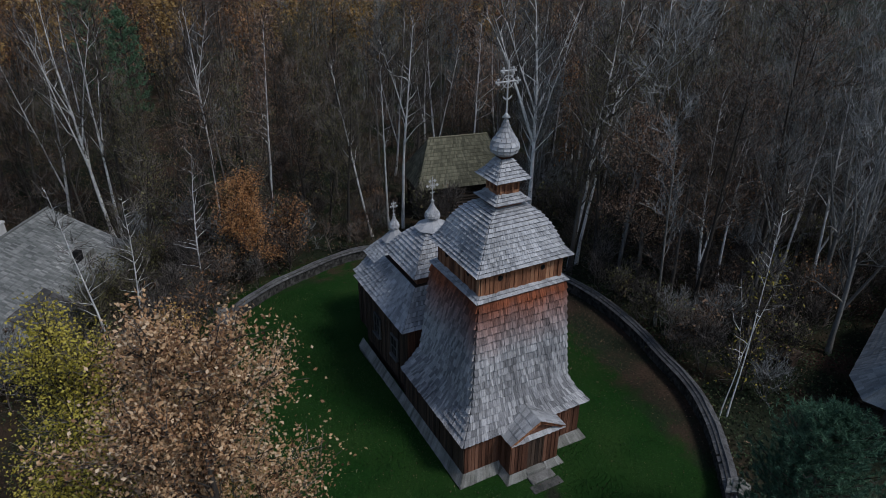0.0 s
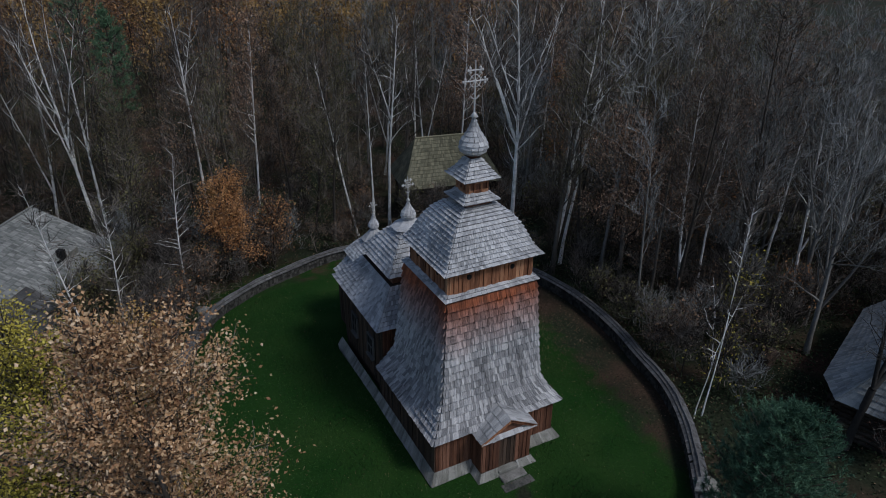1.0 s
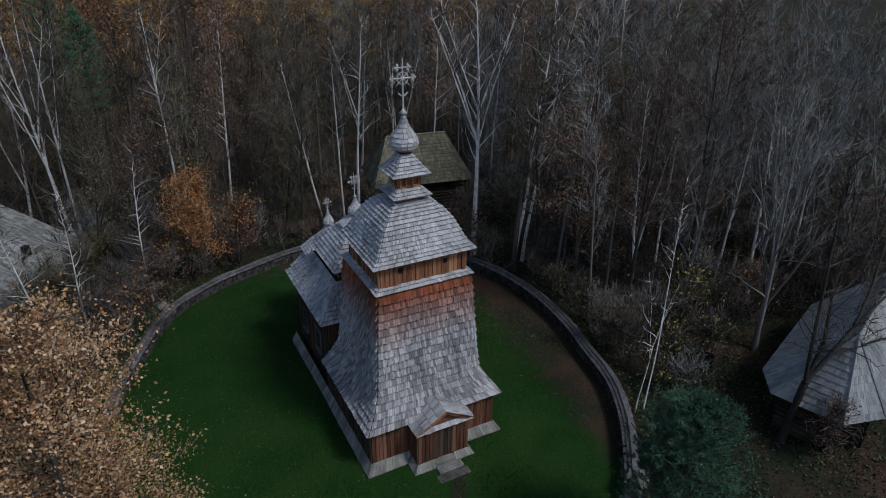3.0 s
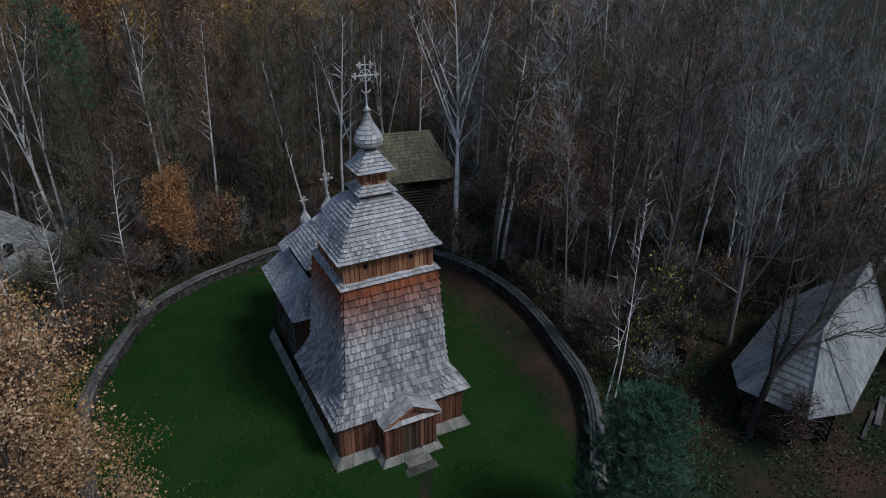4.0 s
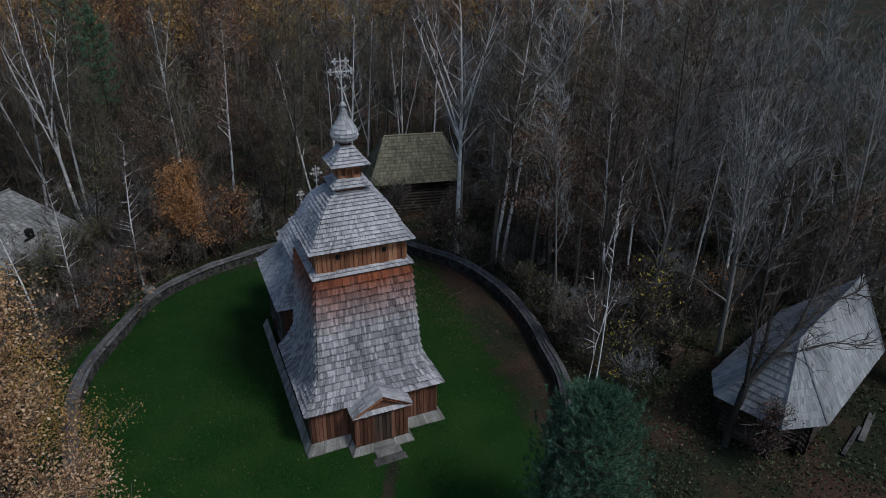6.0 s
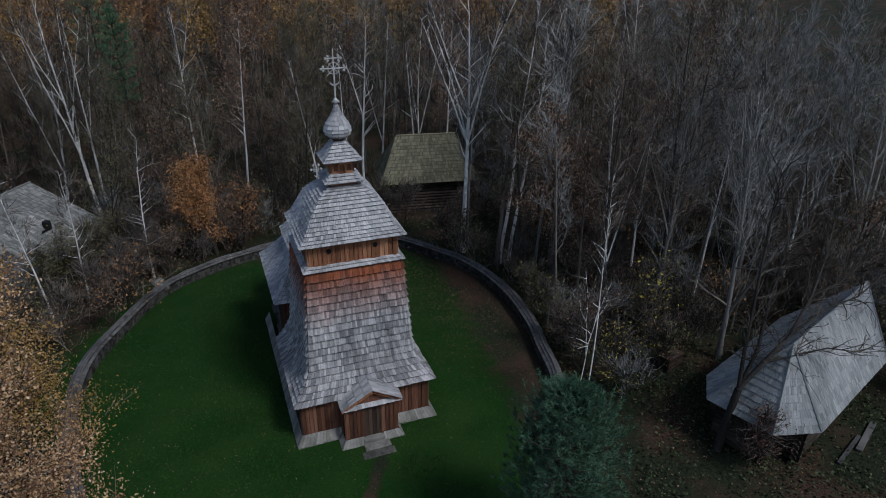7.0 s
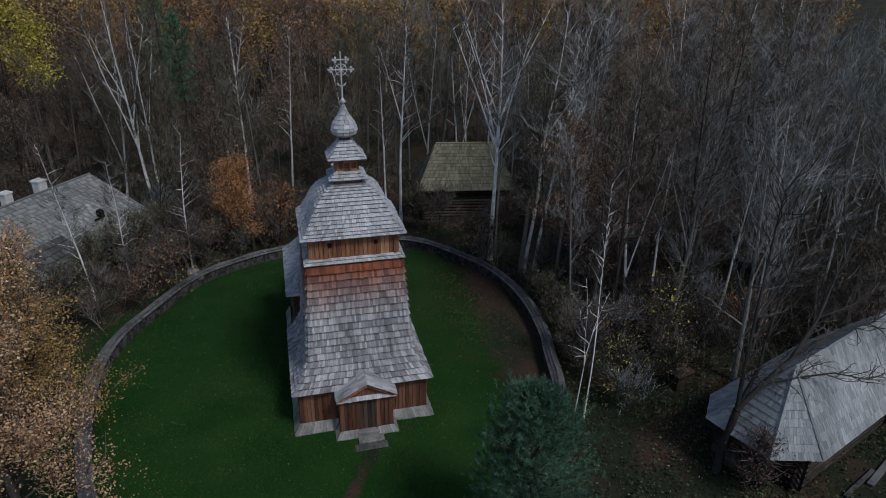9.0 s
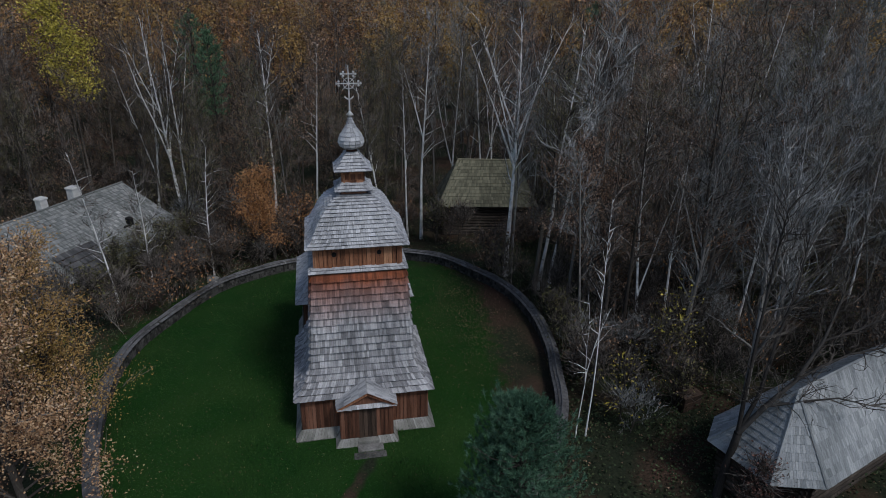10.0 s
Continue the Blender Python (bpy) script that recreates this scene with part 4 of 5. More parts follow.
part("roof_hatch", box_bm(box_bm(bmesh.new(), 4.7, 5.1, -3.75, -3.3, 3.9, 4.55, 0.03), 4.1, 4.75, -3.8, -3.7, 3.95, 4.1, 0.02), M["black"], left_house, "dark open roof hatch")
part("roof_patch", box_bm(bmesh.new(), 5.2, 6.1, -3.9, -3.86, 3.7, 4.2, 0.01), M["wood_grey"], left_house, "pale boards patching the roof")


def porch_roof():
    """A low dark plank roof that leans on the house's long slope."""
    geo, core = Geo(), Geo()
    V = Vector
    roof_plane(geo, core, V((-2.4, -6.6, 2.45)), V((1.0, -6.6, 2.45)), V((1.0, -3.7, 4.05)), V((-2.4, -3.7, 4.05)), 0.55, 0.2, random.Random(88), 0.05)
    body = core.make("porch_roof", M["wood_dark"], left_house, "dark weathered plank roof over the porch")
    tagged(geo.make("shingles", M["dark_plank"], body), kind="stuff")


porch_roof()


def lattice_fence():
    ob = thing("lattice_fence", "brown lattice fence under the log house eaves", "fence", at=pose(-13.6, 25.6, ground_z(-13.6, 25.6), 0, 0, 57.6))
    for i in range(4):
        part("post", box_bm(bmesh.new(), i * 1.0 - 0.05, i * 1.0 + 0.05, -0.05, 0.05, -0.2, 1.5, 0.01), M["wood_grey"], ob)
    for z in (0.15, 1.05):
        part("rail", box_bm(bmesh.new(), 0.0, 3.0, -0.03, 0.03, z, z + 0.08, 0.01), M["wood_grey"], ob)
    for i in range(11):
        for s in (-1, 1):
            gl = Geo()
            x0 = 0.05 + i * 0.27
            gl.tube([Vector((x0 - 0.25 * s * 0.5, 0.04 * s, 0.15)), Vector((x0 + 0.25 * s * 0.5 + 0.1 * s, 0.04 * s, 1.1))], [0.02, 0.02], 4)
            gl.make("slat", M["wood_red"], ob)


lattice_fence()


def near_tree(name, label, x, y, H, r0, bark, twig, seed, leaf=None, count=0, size=0.15, spread=0.25, turn=0.0, tilt=(0.0, 0.0), **more):
    """One tree of its own at a known place."""
    rng = random.Random(seed)
    t, f, tips = grow(rng, H, r0, more.pop("lean", 0.02), **more)
    lf = leaves(tips, count, size, rng, spread) if leaf else None
    return tree(name, label, "tree", (t, f, lf), bark, twig, leaf, at=on_ground(x, y, turn) @ pose(0, 0, 0, tilt[0], tilt[1], 0))


# trees that stand out
birch = dict(bark="birch", twig="twig")
near_tree("birch", "tall forked white birch behind the log house", -14.45, 37.2, 19.5, 0.17, seed=301, forks=4, fork=(3, 5), n_limbs=14, limb=0.2, rise=1.6, first=0.35, tilt=(0, -4), wob=0.03, **birch)
near_tree("birch", "slender white birch behind the log house", -14.0, 37.5, 18, 0.13, seed=302, forks=1, fork=(4, 6), n_limbs=16, limb=0.14, rise=1.6, first=0.4, tilt=(0, 0), wob=0.03, **birch)
near_tree("birch", "tall pale birch with thin upright limbs", -6.05, 38.3, 18, 0.14, seed=303, forks=2, fork=(5, 6), n_limbs=16, limb=0.17, rise=1.5, first=0.45, tilt=(0, -2.5), **birch)
near_tree("birch", "large white birch with forked limbs near the barn", 11.9, 17.5, 19.5, 0.19, seed=304, forks=5, fork=(4, 6), n_limbs=18, limb=0.2, rise=1.5, first=0.36, tilt=(-2, -2), wob=0.03, **birch)
near_tree("birch", "pale birch leaning beside the barn clearing", 13.45, 14.4, 18.5, 0.14, seed=305, forks=1, fork=(5, 6), n_limbs=16, limb=0.18, rise=1.4, first=0.4, tilt=(4, 3.5), wob=0.03, **birch)
near_tree("birch", "pale birch leaning beside the barn clearing", 14.3, 14.6, 18, 0.13, seed=306, forks=1, fork=(5, 6), n_limbs=16, limb=0.18, rise=1.4, first=0.4, tilt=(3, 5), wob=0.03, **birch)
near_tree("birch", "tall straight pale birch behind the church", 7.2, 28.7, 17.5, 0.15, seed=307, forks=1, fork=(5, 6), n_limbs=18, limb=0.17, rise=1.4, first=0.42, tilt=(3, 0), **birch)
near_tree("birch", "thin leaning birch behind the church", 4.2, 28.2, 14.5, 0.10, seed=308, forks=0, n_limbs=14, limb=0.14, rise=1.8, first=0.42, tilt=(3, -12), **birch)
near_tree("birch", "thin leaning birch behind the church", 6.0, 28.9, 15, 0.10, seed=309, forks=0, n_limbs=14, limb=0.14, rise=1.8, first=0.42, tilt=(3, -4), **birch)
near_tree("birch", "slender young birch by the log house", -15.6, 17.6, 11, 0.07, seed=310, n_limbs=22, limb=0.15, rise=0.8, first=0.25, sub=3, twigs=3, tilt=(3, -2), **birch)
near_tree("birch", "slender young birch by the log house", -13.85, 20.1, 9.8, 0.065, seed=311, n_limbs=24, limb=0.15, rise=0.8, first=0.25, sub=3, twigs=3, tilt=(8, 1), **birch)
near_tree("birch", "slender young birch outside the churchyard wall", -9.9, 22.1, 10.5, 0.07, seed=312, n_limbs=26, limb=0.17, rise=0.6, first=0.25, sub=3, twigs=3, tilt=(-2, 0), **birch)
near_tree("birch", "young birch with a thin straight stem outside the wall", 10.35, -2.05, 12.4, 0.04, seed=313, lean=0.0, forks=0, n_limbs=16, limb=0.08, rise=1.4, first=0.6, sub=3, twigs=3, tilt=(3, 2.5), **birch)
near_tree("birch", "young crooked birch outside the wall", 9.85, -2.0, 7.6, 0.036, seed=314, lean=0.0, forks=1, n_limbs=9, limb=0.2, rise=1.1, first=0.5, sub=3, twigs=3, wob=0.06, tilt=(2, -6), **birch)
for i, (x, y, h, a) in enumerate(((26.3, 31, 18.4, 3.4), (27.8, 28, 17.1, 1.3), (30.6, 29, 16.9, 2.7), (30.8, 25, 21.8, 2.0), (36.1, 26, 20.5, -1.9), (40.2, 24, 20.1, -3.2), (22.8, 33, 19.2, 1.5))):
    near_tree("birch", "slender pale birch in the dark eastern wood", x, y, h, 0.11, seed=380 + i, lean=0.0, forks=i % 2, fork=(5, 6), n_limbs=14, limb=0.13, rise=1.7, first=0.5, tilt=(2, a), wob=0.03, **birch)
near_tree("oak_sapling", "young oak with dense orange-brown leaves", -6.5, 24.6, 7.3, 0.12, "bark", "twig", 315, "leaf_amber", 11000, 0.13, 0.25, n_limbs=34, limb=0.33, first=0.22, rise=0.8)
near_tree("beech_sapling", "low tree with russet leaves behind the wall", -3.4, 25.6, 5.0, 0.09, "bark", "twig", 316, "leaf_orange", 1500, 0.16, 0.4, n_limbs=20, limb=0.35, first=0.12, rise=0.6)
near_tree("russet_tree", "tall tree with thin russet leaves", 21.3, 24.0, 12, 0.15, "bark", "twig", 317, "leaf_orange", 1500, 0.18, 0.4, n_limbs=22, limb=0.2, first=0.3)
for i, (x, y, h, n) in enumerate(((25.5, 25.0, 15.5, 3200), (28.0, 34.0, 17.5, 3600), (22.5, 29.0, 17.0, 2600), (16.5, 33.5, 17.0, 2400), (-2.0, 36.0, 17.0, 2200))):
    near_tree("russet_tree", "tall slender tree with thin russet leaves", x, y, h, 0.12, "birch", "twig", 360 + i, "leaf_tan", n, 0.16, 0.4, n_limbs=20, limb=0.16, first=0.42, rise=1.2)
near_tree("spreading_tree", "spreading tree with sparse brown leaves outside the wall", 14.6, 9.0, 11.0, 0.17, "bark", "twig", 318, "leaf_tan", 9000, 0.12, 0.35, n_limbs=24, limb=0.36, first=0.25, rise=0.8, sub=6, twigs=5)


def dark_tree():
    """The low-forked bare tree by the granary, whose limbs reach over its roof."""
    rng = random.Random(319)
    V = Vector
    trunk, fine = Geo(), Geo()
    fork = V((0.25, -0.1, 3.4))
    limbs = [
        ([V((0, 0, -0.2)), V((0.08, 0.0, 1.1)), fork], 0.2, 0.16),
        ([fork, V((1.0, -0.35, 4.8)), V((2.0, -0.45, 6.0)), V((3.2, 0.0, 7.4)), V((3.9, 0.4, 9.0)), V((4.3, 0.8, 10.6))], 0.125, 0.02),
        ([fork, V((0.9, 0.0, 5.2)), V((1.7, 0.7, 7.2)), V((2.5, 1.2, 9.2)), V((3.0, 1.8, 11.2))], 0.1, 0.02),
        ([fork, V((0.4, 0.2, 5.2)), V((0.7, 0.6, 8.0)), V((1.2, 1.2, 11.0)), V((1.5, 1.5, 12.5))], 0.1, 0.02),
        ([V((2.0, -0.45, 6.0)), V((3.1, -0.3, 6.4)), V((4.5, -0.1, 6.7)), V((6.2, 0.1, 6.7)), V((8.0, 0.6, 7.0))], 0.07, 0.02),
        ([V((3.2, 0.0, 7.4)), V((4.8, 0.1, 7.7)), V((6.4, 0.6, 7.8)), V((7.8, 1.3, 8.2))], 0.06, 0.02),
        ([V((1.0, -0.35, 4.8)), V((2.0, -0.9, 5.3)), V((3.3, -1.3, 5.6)), V((4.6, -1.8, 5.4))], 0.06, 0.02),
    ]
    for pts, r0, r1 in limbs:
        m = len(pts) - 1
        trunk.tube(pts, [lerp(r0, r1, i / m) for i in range(m + 1)], 7)
        if r1 > 0.1:
            continue
        length = sum((q - p).length for p, q in zip(pts, pts[1:]))
        for i in range(int(length * 4.5)):
            f = 0.15 + 0.85 * rng.random()
            k = min(int(f * m), m - 1)
            p = lerp(pts[k], pts[k + 1], f * m - k)
            d = ((pts[k + 1] - pts[k]).normalized() + V((rng.gauss(0, 0.8), rng.gauss(0, 0.8), rng.gauss(0.1, 0.6)))).normalized()
            q, v = [p], d
            ln = rng.uniform(0.7, 2.3)
            for j in range(4):
                v = (v + V((rng.gauss(0, 0.28), rng.gauss(0, 0.28), rng.gauss(0.05, 0.25)))).normalized()
                q.append(q[-1] + v * ln / 4)
            fine.tube(q, [0.026, 0.021, 0.016, 0.012, 0.006], 3)
            for t in range(5):
                b = q[1 + t % 4]
                e = b + (v + V((rng.gauss(0, 0.7), rng.gauss(0, 0.7), rng.gauss(0, 0.6)))).normalized() * rng.uniform(0.3, 0.9)
                fine.tube([b, lerp(b, e, 0.5) + V((rng.gauss(0, 0.06), rng.gauss(0, 0.06), 0.05)), e], [0.012, 0.009, 0.005], 3)
    tree("dark_tree", "big dark bare tree with low forks beside the granary", "tree", (trunk, fine, None), "bark_dark", "bark", at=on_ground(14.45, -6.65))


dark_tree()
near_tree("russet_shrub", "low shrub with dark red-brown leaves by the granary", 14.95, -8.0, 3.0, 0.04, "bark", "twig", 329, "leaf_red", 1100, 0.1, 0.22, n_limbs=16, limb=0.3, first=0.2)
near_tree("grey_tree", "bare grey tree with a broad twiggy crown", 19.5, -1.0, 13.5, 0.16, "bark_pale", "twig_pale", 320, forks=3, n_limbs=22, limb=0.26, rise=1.3, first=0.25, sub=5, twigs=3, twig_r=0.009, twig_len=1.1)
near_tree("grey_tree", "bare grey tree with a broad twiggy crown", 23.5, 2.5, 15, 0.17, "bark_pale", "twig_pale", 321, forks=3, n_limbs=22, limb=0.25, rise=1.4, first=0.25, sub=5, twigs=3, twig_r=0.009, twig_len=1.1)
near_tree("grey_tree", "bare grey tree with a broad twiggy crown", 18.3, 3.6, 13, 0.15, "bark_pale", "twig_pale", 322, forks=3, n_limbs=22, limb=0.25, rise=1.4, first=0.25, sub=5, twigs=3, twig_r=0.009, twig_len=1.1)
near_tree("grey_tree", "bare grey tree with a broad twiggy crown", 27.5, -1.2, 15, 0.17, "bark_pale", "twig_pale", 323, forks=3, n_limbs=22, limb=0.25, rise=1.4, first=0.25, sub=5, twigs=3, twig_r=0.009, twig_len=1.1)
for i, (x, y, h) in enumerate(((21.5, 6.5, 14.5), (26.0, 7.5, 15.5), (30.5, 4.5, 15.5), (24.0, 11.5, 15), (29.0, 12.0, 16), (34.0, 9.5, 16), (20.5, 11.0, 13), (33.5, 1.5, 15))):
    near_tree("grey_tree", "bare grey tree with many upright pale limbs", x, y, h, 0.13, "bark_pale", "twig_pale", 350 + i, forks=4, n_limbs=20, limb=0.2, rise=2.0, first=0.3, sub=4, twigs=3, twig_r=0.009, twig_len=1.1)
for i, (x, y, h) in enumerate(((-15.2, 23.6, 3.4), (-13.6, 25.2, 3.8), (-12.2, 27.4, 3.6), (-16.3, 20.9, 3.2))):
    near_tree("olive_bush", "bush with dull olive-green leaves under the log house eaves", x, y, h, 0.05, "bark", "twig", 390 + i, "leaf_olive", 1800, 0.12, 0.3, n_limbs=20, limb=0.4, first=0.12)
near_tree("yellow_bush", "bush with sparse yellow-green leaves", 16.5, 1.8, 4.8, 0.06, "bark", "twig", 324, "leaf_yellow", 330, 0.15, 0.4, n_limbs=18, limb=0.4, first=0.15)
near_tree("yellow_bush", "bush with sparse yellow-green leaves", 12.6, -1.0, 3.2, 0.05, "bark", "twig", 325, "leaf_yellow", 240, 0.14, 0.4, n_limbs=18, limb=0.4, first=0.15)


def needles(geo, p, d, rng, count, length, w):
    for i in range(count):
        a = (d * rng.uniform(0.2, 1.1) + Vector((rng.gauss(0, 0.6), rng.gauss(0, 0.6), rng.gauss(0, 0.5)))).normalized()
        s = a.cross(Vector((rng.gauss(0, 1), rng.gauss(0, 1), rng.gauss(0, 1)))).normalized() * w
        b = p + d * rng.uniform(-0.12, 0.12)
        k = len(geo.v)
        geo.v += [b - s, b + s, b + a * length * rng.uniform(0.7, 1.2)]
        geo.f.append((k, k + 1, k + 2))


def pine(name, label, at, H, first, radius, seed, whorls, per, tufts, count, length, w, r0=0.14, needle="needle"):
    """A pine: straight trunk, whorls of rising boughs and tufts of needles."""
    rng = random.Random(seed)
    ob = thing(name, label, "tree", at=at)
    trunk, geo = Geo(), Geo()
    V = Vector
    trunk.tube([V((0, 0, -0.2)), V((0.05, 0, H * 0.5)), V((0, 0.03, H * 0.97))], [r0, r0 * 0.6, 0.03], 7)
    for i in range(whorls):
        f = i / (whorls - 1)
        z = H * (first + (0.96 - first) * f)
        R = radius * math.sqrt(max(1 - f ** 2.2, 0.02)) * (0.75 + 0.25 * min(f * 4, 1))
        for j in range(per):
            an = 2 * math.pi * (j + rng.random() * 0.9) / per + i
            L = R * rng.uniform(0.75, 1.1)
            d = V((math.cos(an), math.sin(an), 0.25 + 0.5 * f)).normalized()
            b = V((0, 0, z))
            m, e = b + d * L * 0.6, b + d * L + V((0, 0, 0.15 * L))
            trunk.tube([b, m, e], [0.035, 0.022, 0.01], 4)
            for k in range(tufts):
                u = 0.3 + 0.7 * (k + rng.random()) / tufts
                p = lerp(b, e, u) + V((rng.gauss(0, 0.16), rng.gauss(0, 0.16), rng.gauss(0.05, 0.12))) * (0.5 + L * 0.5)
                needles(geo, p, (d * 0.6 + V((rng.gauss(0, 0.3), rng.gauss(0, 0.3), 0.7))).normalized(), rng, count, length, w)
    needles(geo, V((0, 0, H)), V((0, 0, 1)), rng, 60, length, w)
    trunk.make("trunk", M["bark"], ob, "", True)
    geo.make("needles", M[needle], ob)
    return ob


pine("young_pine", "bushy dark green young pine outside the churchyard wall", on_ground(4.56, -9.26), 8.2, 0.1, 2.5, 331, 16, 9, 22, 32, 0.16, 0.011)
pine("tall_pine", "tall pine with a high green crown", on_ground(-10.9, 40.0), 18.0, 0.55, 2.0, 332, 9, 6, 10, 14, 0.3, 0.026, 0.17, "needle_pale")
pine("tall_pine", "tall pine with a high green crown", on_ground(-13.0, 45.0), 19.0, 0.5, 2.6, 333, 9, 6, 10, 14, 0.3, 0.026, 0.17, "needle_pale")
pine("tall_pine", "tall pine with a high green crown", on_ground(36.0, 62.0), 19.0, 0.45, 3.0, 334, 9, 6, 10, 14, 0.3, 0.026, 0.17, "needle_pale")


def leafy(name, label, x, y, H, r0, seed, groups, count, size, spread, **more):
    """A tree in autumn leaf; groups: (material, share) of its leaves by side of the crown."""
    rng = random.Random(seed)
    t, f, tips = grow(rng, H, r0, 0.02, **more)
    ob = thing(name, label, "tree", at=on_ground(x, y))
    t.make("trunk", M["bark"], ob, "", True)
    f.make("crown", M["twig"], ob)
    geos = [Geo() for _ in groups]
    for i in range(count):
        b, e = tips[rng.randrange(len(tips))]
        p = lerp(b, e, rng.random()) + Vector((rng.gauss(0, spread), rng.gauss(0, spread), rng.gauss(0, spread)))
        k = 0
        if len(groups) > 1:
            side = -p.x * 0.5 + (p.z - 0.6 * H) * 0.2 + rng.gauss(0, 0.6)
            k = 1 if side > 0.75 else 0
        geos[k].leaf(p, size * rng.uniform(0.6, 1.35), rng)
    for gq, m in zip(geos, groups):
        gq.make("leaves", M[m], ob)


leafy("oak_tree", "oak with thinning pinkish-brown autumn leaves", -12.4, -5.5, 13.6, 0.2, 341, ["leaf_oak"], 38000, 0.092, 0.22, n_limbs=40, limb=0.27, first=0.2, rise=0.75, sub=6, twigs=5)
leafy("oak_tree", "smaller oak with pinkish-brown and golden autumn leaves", -13.4, 0.4, 10.0, 0.16, 342, ["leaf_gold", "leaf_oak"], 20000, 0.092, 0.28, n_limbs=30, limb=0.3, first=0.2, rise=0.75, sub=6, twigs=5)
leafy("maple_tree", "tree with dense yellow-green leaves", -16.2, 0.8, 10.6, 0.15, 343, ["leaf_yellow"], 17000, 0.095, 0.28, n_limbs=30, limb=0.25, first=0.3, rise=0.8, sub=6, twigs=5)
near_tree("maple_tree", "tall tree with thin yellow-green leaves", -24.8, 45.0, 19.5, 0.15, "bark", "twig", 344, "leaf_yellow", 5200, 0.24, 0.5, n_limbs=26, limb=0.2, first=0.5)


def forest():
    rng = random.Random(101)
    keep_out = [(-22.3, 25.0, 9.5), (-17.5, 31.5, 4.5), (12.9, 31.3, 5.8), (20.4, -5.6, 6.0), (-13.5, -2, 6), (4.5, -9.5, 4)]

    def free(x, y, gap, wall_gap):
        if inside_yard(x, y) or min((p - Vector((x, y, 0))).length for p in wall_line[::3]) < wall_gap:
            return False
        if y < 3 and x < 11 or (y < 12 and x < -12) or (y < -2.5 and x < 25 and wall_gap > 0.5):
            return False
        return not any((x - a) ** 2 + (y - b) ** 2 < (r + gap) ** 2 for a, b, r in keep_out)

    def scatter(count, y0, y1, apart, wall_gap, clear, open_west=False):
        spots = []
        tries = 0
        while len(spots) < count and tries < 20000:
            tries += 1
            y = y0 + (y1 - y0) * rng.random() ** 1.0
            x = rng.uniform(max(-24 - 0.62 * (y + 14), -70), min(28 + 0.66 * (y + 14), 85))
            if not free(x, y, 0, wall_gap) or (open_west and (x < -8 and y < 27 or x < 19 and y < 4)):
                continue
            if 1 < x < 17 and 22 < y < 28.5 and rng.random() < clear:
                continue
            if -12 < x < 2 and 22 < y < 30 and rng.random() < clear * 0.8:
                continue
            if any((x - a) ** 2 + (y - b) ** 2 < apart for a, b in spots):
                continue
            spots.append((x, y))
        return spots

    def deal(kinds, spots, lo=0.75, hi=1.15):
        places = {k: [] for k in range(len(kinds))}
        for x, y in spots:
            # extra pale trees in the east put its blue-grey haze into bark colour
            bias = [w * ((0.12 if x < 9 else 1.7) if proto.name.startswith(("pale_tree", "birch")) else 1.0) for proto, w in kinds]
            u = rng.random() * sum(bias)
            for k, w in enumerate(bias):
                u -= w
                if u <= 0:
                    break
            places[k].append((x, y, rng.uniform(0, 360), rng.uniform(lo, hi)))
        for k, (proto, _) in enumerate(kinds):
            if places[k]:
                put_copies(proto, places[k])

    G = "trees of the wood"
    kinds = []
    for k in range(4):
        r = random.Random(200 + k)
        t, f, tips = grow(r, r.uniform(15, 19), r.uniform(0.12, 0.17), 0.04, 0.3, 22, 0.2, 0.9, 5, 4, 1 if k % 2 else 0)
        lf = leaves(tips, 2400, 0.1, r, 0.3)
        kinds.append((tree("bare_tree", "tall nearly bare tree with grey-brown trunk and fine twigs", "tree", (t, f, lf), "bark", "twig", ("leaf_olive", "leaf_brown", "leaf_brown", "leaf_olive")[k], G), 2))
    for k in range(3):
        r = random.Random(220 + k)
        t, f, tips = grow(r, r.uniform(15, 18), r.uniform(0.10, 0.14), 0.05, 0.35, 20, 0.18, 1.5, 5, 4, k % 2)
        kinds.append((tree("pale_tree", "tall bare tree with pale grey trunk and fine twigs", "tree", (t, f, None), "bark_pale", "twig_pale", None, G), 1.5))
    for k in range(2):
        r = random.Random(230 + k)
        t, f, tips = grow(r, r.uniform(14, 16), 0.12, 0.05, 0.35, 18, 0.17, 1.8, 5, 4, k)
        kinds.append((tree("birch", "bare white-barked birch with pale fine twigs", "tree", (t, f, None), "birch", "twig", None, G), 0.7))
    for k in range(2):
        r = random.Random(240 + k)
        t, f, tips = grow(r, r.uniform(8, 11), 0.11, 0.05, 0.2, 20, 0.3, 0.8, 5, 4)
        kinds.append((tree("leafy_tree", "small tree with dry brown leaves", "tree", (t, f, leaves(tips, 1800, 0.14, r, 0.35)), "bark", "twig", "leaf_brown", G), 0.9))
    r = random.Random(250)
    t, f, tips = grow(r, 9, 0.1, 0.05, 0.2, 18, 0.3, 0.8, 5, 4)
    kinds.append((tree("leafy_tree", "small tree with sparse olive-green leaves", "tree", (t, f, leaves(tips, 1200, 0.13, r, 0.35)), "bark", "twig", "leaf_olive", G), 0.9))
    deal(kinds, scatter(292, -12, 56, 2.4, 1.6, 0.75, True))

    # undergrowth
    S = "undergrowth shrubs"
    kinds = []
    for k, (leaf, n, w) in enumerate((("leaf_brown", 420, 1.5), (None, 0, 2.2), ("leaf_olive", 380, 1.3), ("leaf_orange", 300, 0.5), (None, 0, 1.5))):
        r = random.Random(260 + k)
        t, f, tips = grow(r, r.uniform(2.4, 3.6), 0.035, 0.1, 0.05, 16, 0.55, 1.0, 4, 4, 3, 0.06, 0.5, 0.009)
